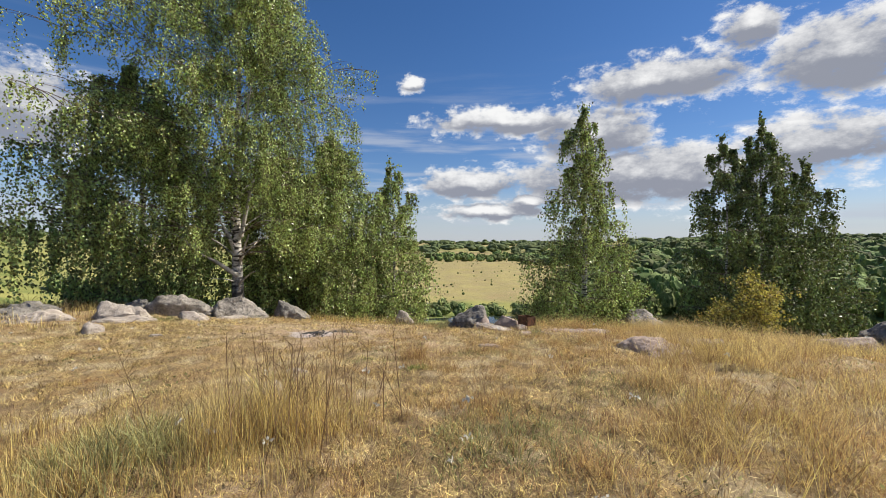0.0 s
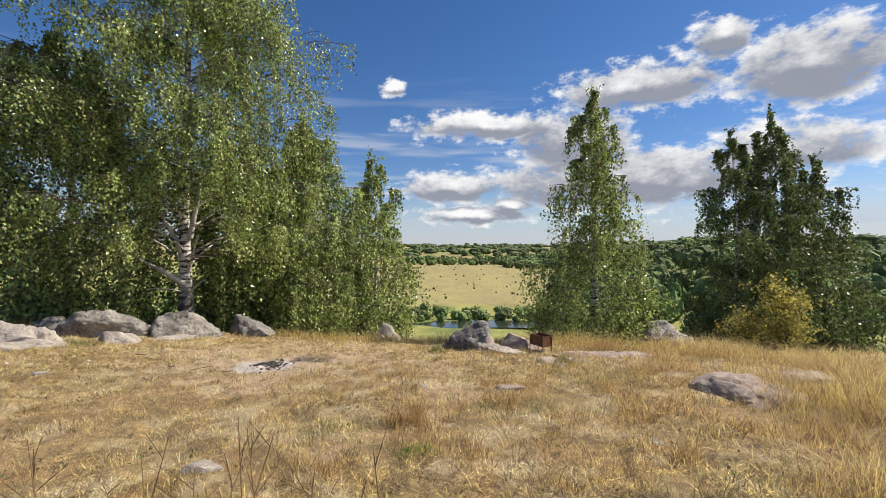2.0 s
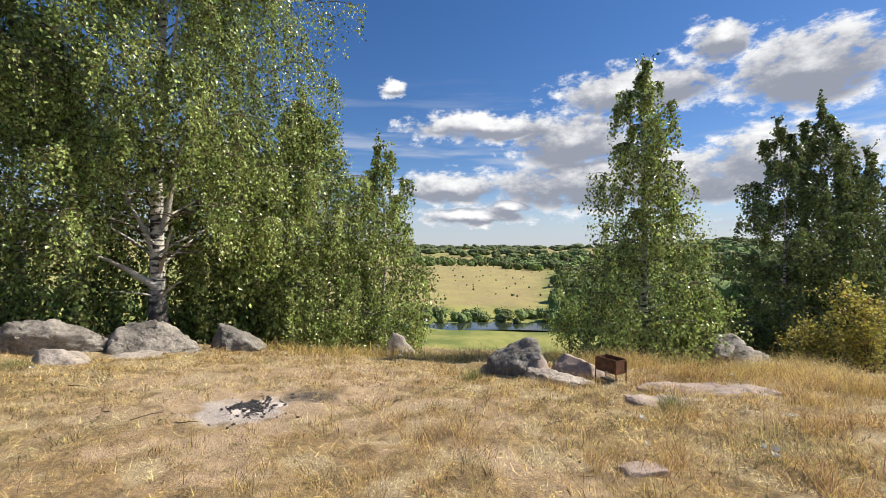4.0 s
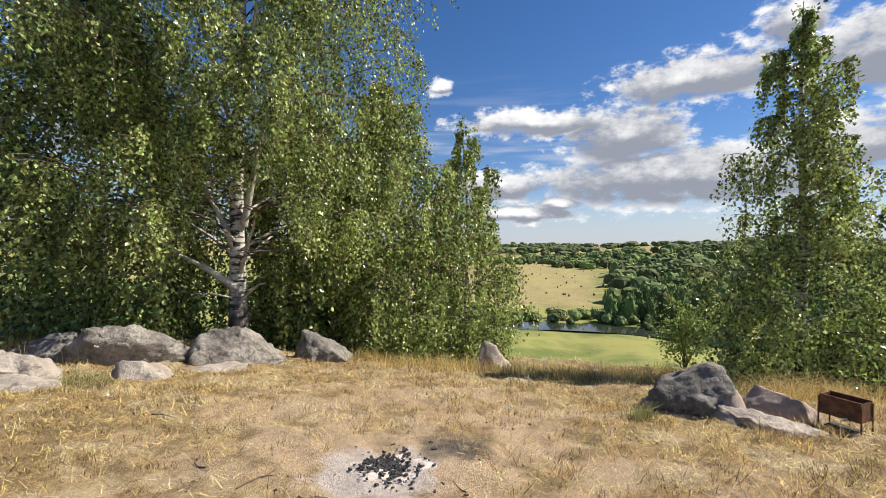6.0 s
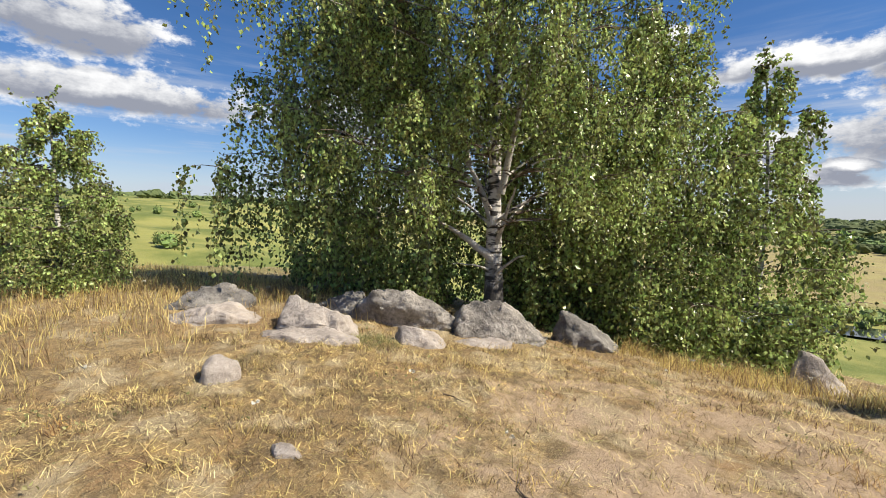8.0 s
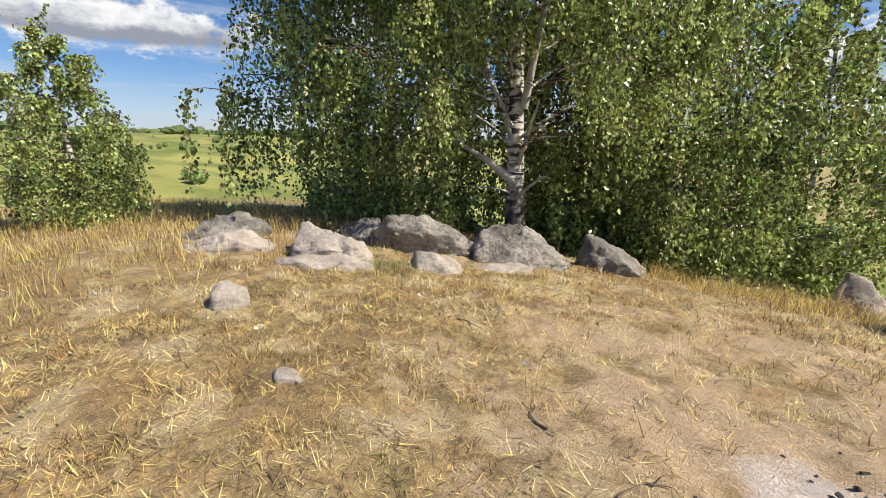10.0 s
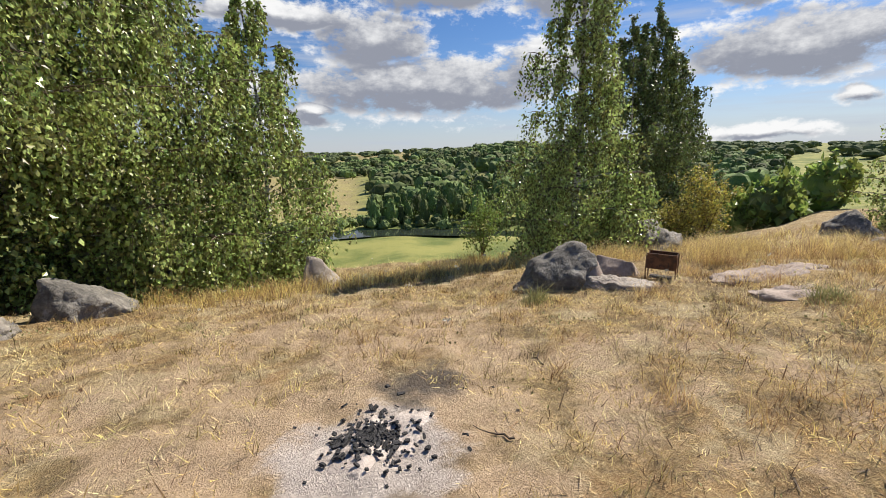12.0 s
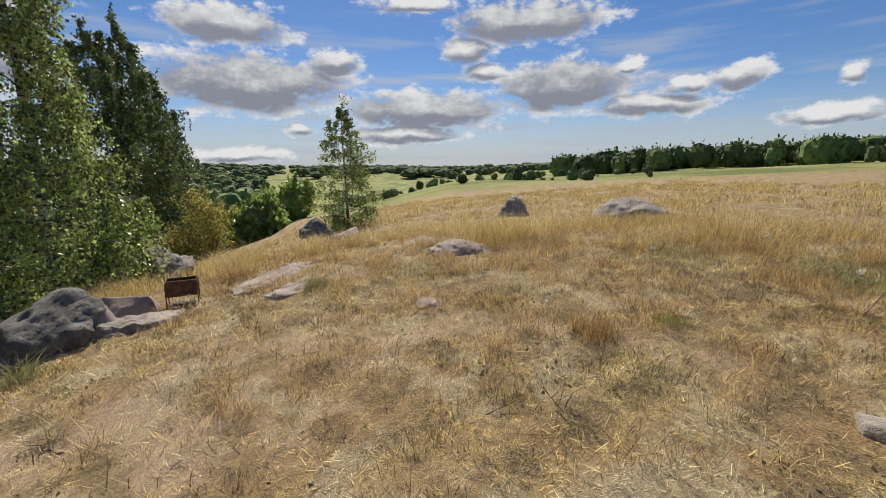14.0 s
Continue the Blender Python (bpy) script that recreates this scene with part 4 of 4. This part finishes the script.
# ---- grass ----
def blades(x, y, height, width, rng, lean=0.5):
    """A bent, tapering blade of two faces at each place."""
    n = len(x)
    root = np.stack([x, y, ground_z(x, y) - 0.01], 1)
    a, b = rng.uniform(0, 6.28, n), rng.uniform(0, 6.28, n)
    out = np.stack([np.sin(a), np.cos(a), np.zeros(n)], 1) * (height * lean * rng.uniform(0.1, 1.2, n))[:, None]
    side = np.stack([np.sin(b), np.cos(b), np.zeros(n)], 1) * (width * rng.uniform(0.6, 1.3, n))[:, None] / 2
    mid = root + out * 0.35
    mid[:, 2] += height * 0.6
    tip = root + out
    tip[:, 2] += height * np.clip(1.05 - 0.35 * lean * rng.uniform(0, 1, n), 0.1, 1.05)
    v = np.stack([root - side, root + side, mid - side * 0.8, mid + side * 0.8, tip - side * 0.2, tip + side * 0.2], 1).reshape(-1, 3)
    q = np.arange(n)[:, None] * 6
    f = np.concatenate([q + np.array([[0, 1, 3, 2]]), q + np.array([[2, 3, 5, 4]])])
    return v, f


def litter(x, y, length, width, rng, rise=0.35):
    """A straw of one face at each place, lying almost flat."""
    n = len(x)
    root = np.stack([x, y, ground_z(x, y) + rng.uniform(-0.004, 0.012, n)], 1)
    a = rng.uniform(0, 6.28, n)
    run = np.stack([np.sin(a), np.cos(a), rng.uniform(0.0, 1.0, n) ** 1.6 * rise * 2], 1) * length[:, None]
    side = np.stack([np.cos(a), -np.sin(a), rng.uniform(-0.4, 0.4, n)], 1) * (width * rng.uniform(0.6, 1.3, n))[:, None] / 2
    v = np.stack([root - side, root + side, root + run + side * 0.35, root + run - side * 0.35], 1).reshape(-1, 3)
    return v, np.arange(4 * n).reshape(-1, 4)


def worn(x, y):
    d = np.hypot(x + 3.2, (y - 11.4) / 1.15)
    fire = np.hypot(x - FIRE[0], y - FIRE[1])
    return (1 - 0.6 * (1 - ease(d, 1.2, 4.5))) * ease(fire, 0.55, 1.1)


def track_spots(n, rng):
    """Places along the strip of turf that the track follows."""
    a, d = rng.uniform(0, 6.28, n), np.sqrt(rng.uniform(0.0, 1, n)) * 6.2
    u = rng.uniform(0, 1, n)
    loop = rng.uniform(0, 1, n) < 0.68
    x = np.where(loop, -3.0 + d * np.sin(a), rng.normal(0.0, 2.2, n) - u)
    y = np.where(loop, 8.8 + d * np.cos(a), 1.8 + 4.0 * u)
    return x, y


def thatch(name, n, seed, near, label, material, length, width, rise):
    rng = np.random.default_rng(seed)
    x, y = track_spots(n, rng) if near else polar(n, (-180, 180), (0.2, 19), rng, 0.55)
    keep = rng.uniform(0, 1, n) < worn(x, y) * np.clip(0.62 + 0.5 * waves(x, y, 0.9, 22), 0.12, 1)
    x, y = x[keep], y[keep]
    far = 1 + np.hypot(x + 2.5, y - 6) / 12
    v, f = litter(x, y, rng.uniform(*length, len(x)) * far, width * far, rng, rise)
    return tagged(new(name, mesh_of(name, v, f, material)), label, "grass", kind="stuff")


def tufts(name, n, seed, keep, height, count, width, lean, material, label, region, size=0.08):
    """Grass in tufts over a stretch x0, x1, y0, y1, whose blades spread from the middle."""
    rng = np.random.default_rng(seed)
    x, y = rng.uniform(region[0], region[1], n), rng.uniform(region[2], region[3], n)
    sel = rng.uniform(0, 1, n) < keep(x, y)
    x, y = x[sel], y[sel]
    h = height(x, y) * rng.uniform(0.6, 1.3, len(x))
    k = rng.integers(count // 2, count + count // 2, len(x))
    own = np.repeat(np.arange(len(x)), k)
    bx, by = x[own] + rng.normal(0, size, len(own)), y[own] + rng.normal(0, size, len(own))
    dist = np.hypot(bx + 2.5, by - 6)
    v, f = blades(bx, by, h[own] * rng.uniform(0.4, 1.1, len(own)), width * (1 + dist / 12), rng, lean)
    return tagged(new(name, mesh_of(name, v, f, material)), label, "grass", kind="stuff")


def clump(x, y, cx, cy, sx, sy):
    return np.exp(-((x - cx) ** 2 / sx ** 2 + (y - cy) ** 2 / sy ** 2))


thatch("straw_thatch", 260000, 61, True, "trampled straw lying on the turf", STRAW, (0.015, 0.07), 0.0036, 0.45)
thatch("straw_thatch", 70000, 65, False, "trampled straw lying on the turf", STRAW, (0.03, 0.1), 0.006, 0.5)
tufts("short_grass", 14500, 66, lambda x, y: worn(x, y) * ease(waves(x, y, 0.8, 28), -0.5, 0.5), lambda x, y: 0.09 + 0.05 * waves(x, y, 0.8, 28), 12, 0.0036, 1.25, STRAW, "short dry grass tufts on the hilltop", (-10, 6, -0.5, 16), 0.045)
tufts("reddish_grass", 7500, 72, lambda x, y: ease(x + 0.25 * (y - 8), -3.3, -0.3) * ease(waves(x, y, 1.1, 31), -0.15, 0.5) * worn(x, y) * (1 - 0.9 * clump(x, y, -0.2, 10.6, 2.4, 1.8)), lambda x, y: 0.15 + 0.08 * waves(x, y, 1.1, 31), 20, 0.0031, 1.35, STRAW_RED, "reddish-brown fine grass tufts", (-4, 9, 0.5, 13), 0.06)
def fluffy(x, y):
    return ease(x - 0.1 * (y - 3), 0.7, 3.0) * ease(waves(x, y, 2.4, 24), -0.35, 0.5) * (1 - 0.95 * clump(x, y, 2.6, 10.9, 2.4, 1.5)) * (1 - 0.9 * clump(x, y, 1.2, 7.7, 1.2, 0.9))


tufts("tall_dry_grass", 2100, 62, fluffy, lambda x, y: 0.38 + 0.15 * waves(x, y, 2.4, 24), 44, 0.0026, 1.35, STRAW_TALL, "tall dry golden grass in fluffy clumps", (1, 10, -0.5, 15.5), 0.13)
tufts("orange_grass", 700, 76, lambda x, y: fluffy(x, y) * ease(waves(x, y, 1.6, 37), 0.0, 0.5), lambda x, y: 0.38 + 0.1 * waves(x, y, 2.4, 24), 46, 0.0026, 1.4, STRAW_RED, "fine orange-brown grass in fluffy clumps", (1, 10, -0.5, 15.5), 0.12)
tufts("orange_tuft", 26, 77, lambda x, y: clump(x, y, -0.45, 6.7, 0.13, 0.1), lambda x, y: 0.24 + 0 * x, 60, 0.0026, 1.0, STRAW_RED, "dense orange grass tuft in the turf", (-0.65, -0.25, 6.55, 6.85), 0.05)
tufts("rim_grass", 3200, 73, lambda x, y: (1 - clump(x, y, -1.4, 18.1, 1.0, 1.0)) * ease(y + 0.02 * (x + 1) ** 2, 15.2, 16.6) * np.clip(0.75 + 0.5 * waves(x, y, 1.8, 34), 0, 1), lambda x, y: 0.38 + 0.1 * waves(x, y, 2.0, 35), 13, 0.0045, 1.0, STRAW_TALL, "tall dry grass along the rim", (-5.2, 9, 14.8, 21), 0.1)
tufts("left_grass", 2600, 74, lambda x, y: ease(-x, 9.0, 11.5), lambda x, y: 0.3 + 0.1 * waves(x, y, 2.0, 36), 11, 0.0055, 0.6, STRAW_TALL, "tall yellow grass around pale boulders", (-24, -9, 2, 16), 0.12)
tufts("track_side_grass", 1700, 75, lambda x, y: np.clip(clump(x, y, -1.55, 3.7, 0.75, 0.55) + 0.7 * clump(x, y, -2.9, 3.0, 1.0, 0.9), 0, 1), lambda x, y: 0.62 * np.clip(clump(x, y, -1.5, 3.7, 0.9, 0.7), 0.4, 1), 20, 0.0035, 0.5, STRAW_TALL, "tall grass clump beside the track", (-4.2, -0.3, 2.2, 5.0), 0.07)
tufts("meadow_grass", 6500, 64, lambda x, y: ease(waves(x, y, 5, 26), -0.7, 0.4), lambda x, y: 0.27 + 0.12 * waves(x, y, 5, 26), 13, 0.0065, 1.2, STRAW_TALL, "dry meadow grass beyond the hilltop", (9, 46, -18, 16), 0.2)


def herbs(name, n, seed, keep, height, size, material, label, r=(0.5, 22)):
    """Low leafy herbs."""
    rng = np.random.default_rng(seed)
    x, y = polar(n, (-180, 180), r, rng, 0.55)
    sel = rng.uniform(0, 1, n) < keep(x, y)
    x, y = x[sel], y[sel]
    p = np.stack([x, y, ground_z(x, y) + height * rng.uniform(0.05, 1, len(x))], 1)
    v, f = leaves(p, rng, size, -0.3)
    return tagged(new(name, mesh_of(name, v, f, material)), label, "herbs", kind="stuff")


herbs("green_herbs", 90000, 63, lambda x, y: ease(waves(x, y, 1.8, 25), 0.3, 0.85) * worn(x, y), 0.08, 0.035, HERB, "low green herbs between the dry grass")


def herb_patch(cx, cy, wide_by, height, n, seed, label, material=HERB):
    rng = np.random.default_rng(seed)
    x, y = cx + rng.normal(0, wide_by, n), cy + rng.normal(0, wide_by * 0.75, n)
    d = np.hypot(x - cx, y - cy) / wide_by
    p = np.stack([x, y, ground_z(x, y) + height * rng.uniform(0, 1, n) * np.exp(-0.3 * d * d) * (0.7 + 0.4 * waves(x, y, 0.4, seed))], 1)
    v, f = blades(x, y, np.maximum(0.015, p[:, 2] - ground_z(x, y)), 0.007, rng, 1.1)
    return tagged(new("herb_patch", mesh_of("herb_patch", v, f, material)), label, "herbs", kind="stuff")


herb_patch(-2.4, 3.3, 0.5, 0.5, 3200, 81, "green herbs in the tall grass clump")
herb_patch(0.6, 3.5, 0.55, 0.2, 4200, 82, "low grey-green herbs beside the track")
herb_patch(2.3, 4.8, 0.6, 0.2, 2200, 83, "green herbs between dry grass")
herb_patch(0.6, 7.3, 0.4, 0.1, 1500, 84, "low green herbs in the turf")
herb_patch(-1.1, 6.6, 0.35, 0.09, 1300, 85, "low green herbs in the turf")
herb_patch(2.4, 8.4, 0.6, 0.14, 1800, 86, "low green herbs in the turf")
herb_patch(-8.2, 12.3, 0.3, 0.2, 1500, 87, "green grass at the foot of pale stones")
for k, (x, y) in enumerate([(-0.9, 17.6), (0.0, 17.2), (0.8, 16.8), (1.6, 17.4), (2.3, 16.3), (3.0, 15.6)]):
    herb_patch(x, y, 0.5, 0.5, 2200, 88 + k, "grey-green wormwood along the rim", WORMWOOD)
herb_patch(-0.35, 6.0, 0.12, 0.12, 500, 95, "small green herb in the turf", LEAF_BRIGHT)
herb_patch(-0.1, 12.25, 0.14, 0.4, 500, 96, "small leafy weed at a boulder's foot", HERB)
herb_patch(2.2, 9.95, 0.16, 0.3, 600, 97, "small pale weed growing beside a rock slab", HERB)



def dry_stalks():
    """Dead branching weed stalks standing in the tall clump and here and there in the turf."""
    rng = np.random.default_rng(91)
    h = Heap()
    spots = [(-1.3 + rng.normal(0, 0.45), 3.8 + rng.normal(0, 0.35), rng.uniform(0.5, 0.95)) for _ in range(46)]
    spots += [(rng.uniform(-2, 6), rng.uniform(3, 9), rng.uniform(0.1, 0.2)) for _ in range(6)]
    for x, y, z in spots:
        root = np.array([x, y, gz(x, y) - 0.01])
        tip = root + [rng.normal(0, 0.12), rng.normal(0, 0.12), z]
        h.add(*tube(np.linspace(root, tip, 4), [0.004, 0.0035, 0.003, 0.0015], 4))
        for _ in range(5):
            p = root + (tip - root) * rng.uniform(0.4, 0.95)
            h.add(*tube(np.linspace(p, p + [rng.normal(0, 0.07), rng.normal(0, 0.07), 0.12], 3), [0.0022, 0.0018, 0.001], 3))
    tagged(new("dry_stalks", h.mesh("dry_stalks", STALK)), "dead brown branching weed stalks", "stalks", kind="stuff")


dry_stalks()


def fallen_twig(x, y, length, turn, seed):
    rng = np.random.default_rng(seed)
    w = np.linspace(0, 1, 7)
    a = radians(turn)
    px, py = x + np.sin(a) * length * w + rng.normal(0, 0.015, 7), y + np.cos(a) * length * w + rng.normal(0, 0.015, 7)
    h = Heap()
    h.add(*tube(np.stack([px, py, ground_z(px, py) + 0.012], 1), 0.006 * (1 - w) + 0.0025, 5))
    b = a + 0.7
    qx, qy = px[3] + np.sin(b) * length * 0.35 * w, py[3] + np.cos(b) * length * 0.35 * w
    h.add(*tube(np.stack([qx, qy, ground_z(qx, qy) + 0.012], 1), 0.004 * (1 - w) + 0.002, 5))
    tagged(new("fallen_twig", h.mesh("fallen_twig", TWIG)), "thin dry twig lying on the turf", "twig", "fallen twigs")


for k, (x, y, length, turn) in enumerate([(-4.2, 9.6, 0.35, 30), (-4.7, 9.9, 0.3, -50), (-3.7, 9.5, 0.25, 80), (-1.4, 10.6, 0.3, 10), (-2.4, 9.7, 0.28, -20), (0.4, 9.4, 0.4, 60), (-6.2, 11.2, 0.35, 100)]):
    fallen_twig(x, y, length, turn, 200 + k)


def wildflowers():
    rng = np.random.default_rng(71)
    x, y = polar(2600, (-180, 180), (1, 16), rng, 0.6)
    sel = rng.uniform(0, 1, len(x)) < 0.05 + 0.8 * np.exp(-((x + 1.3) ** 2 / 0.8 + (y - 3.6) ** 2 / 0.7)) + 0.4 * np.exp(-((x - 0.7) ** 2 + (y - 3.6) ** 2)) + 0.3 * np.exp(-((x - 2.0) ** 2 / 2 + (y - 16) ** 2))
    x, y = x[sel], y[sel]
    z = ground_z(x, y)
    tops, stalks = [], Heap()
    for a, b, c in zip(x, y, z):
        h = rng.uniform(0.12, 0.45)
        tip = np.array([a + rng.normal(0, 0.04), b + rng.normal(0, 0.04), c + h])
        stalks.add(*tube(np.linspace([a, b, c - 0.01], tip, 3), [0.0022, 0.0018, 0.0014], 3))
        tops.append(tip + rng.normal(0, 1, (8, 3)) * [0.016, 0.016, 0.005])
    v, f = leaves(np.concatenate(tops), rng, 0.036, -0.1)
    tagged(new("wildflowers", mesh_of("wildflowers", v, f, PETAL)), "small white flower heads scattered in the grass", "flowers", kind="stuff")
    tagged(new("flower_stalks", stalks.mesh("flower_stalks", HERB)), "thin stalks of the wildflowers", "stalks", kind="stuff")


wildflowers()
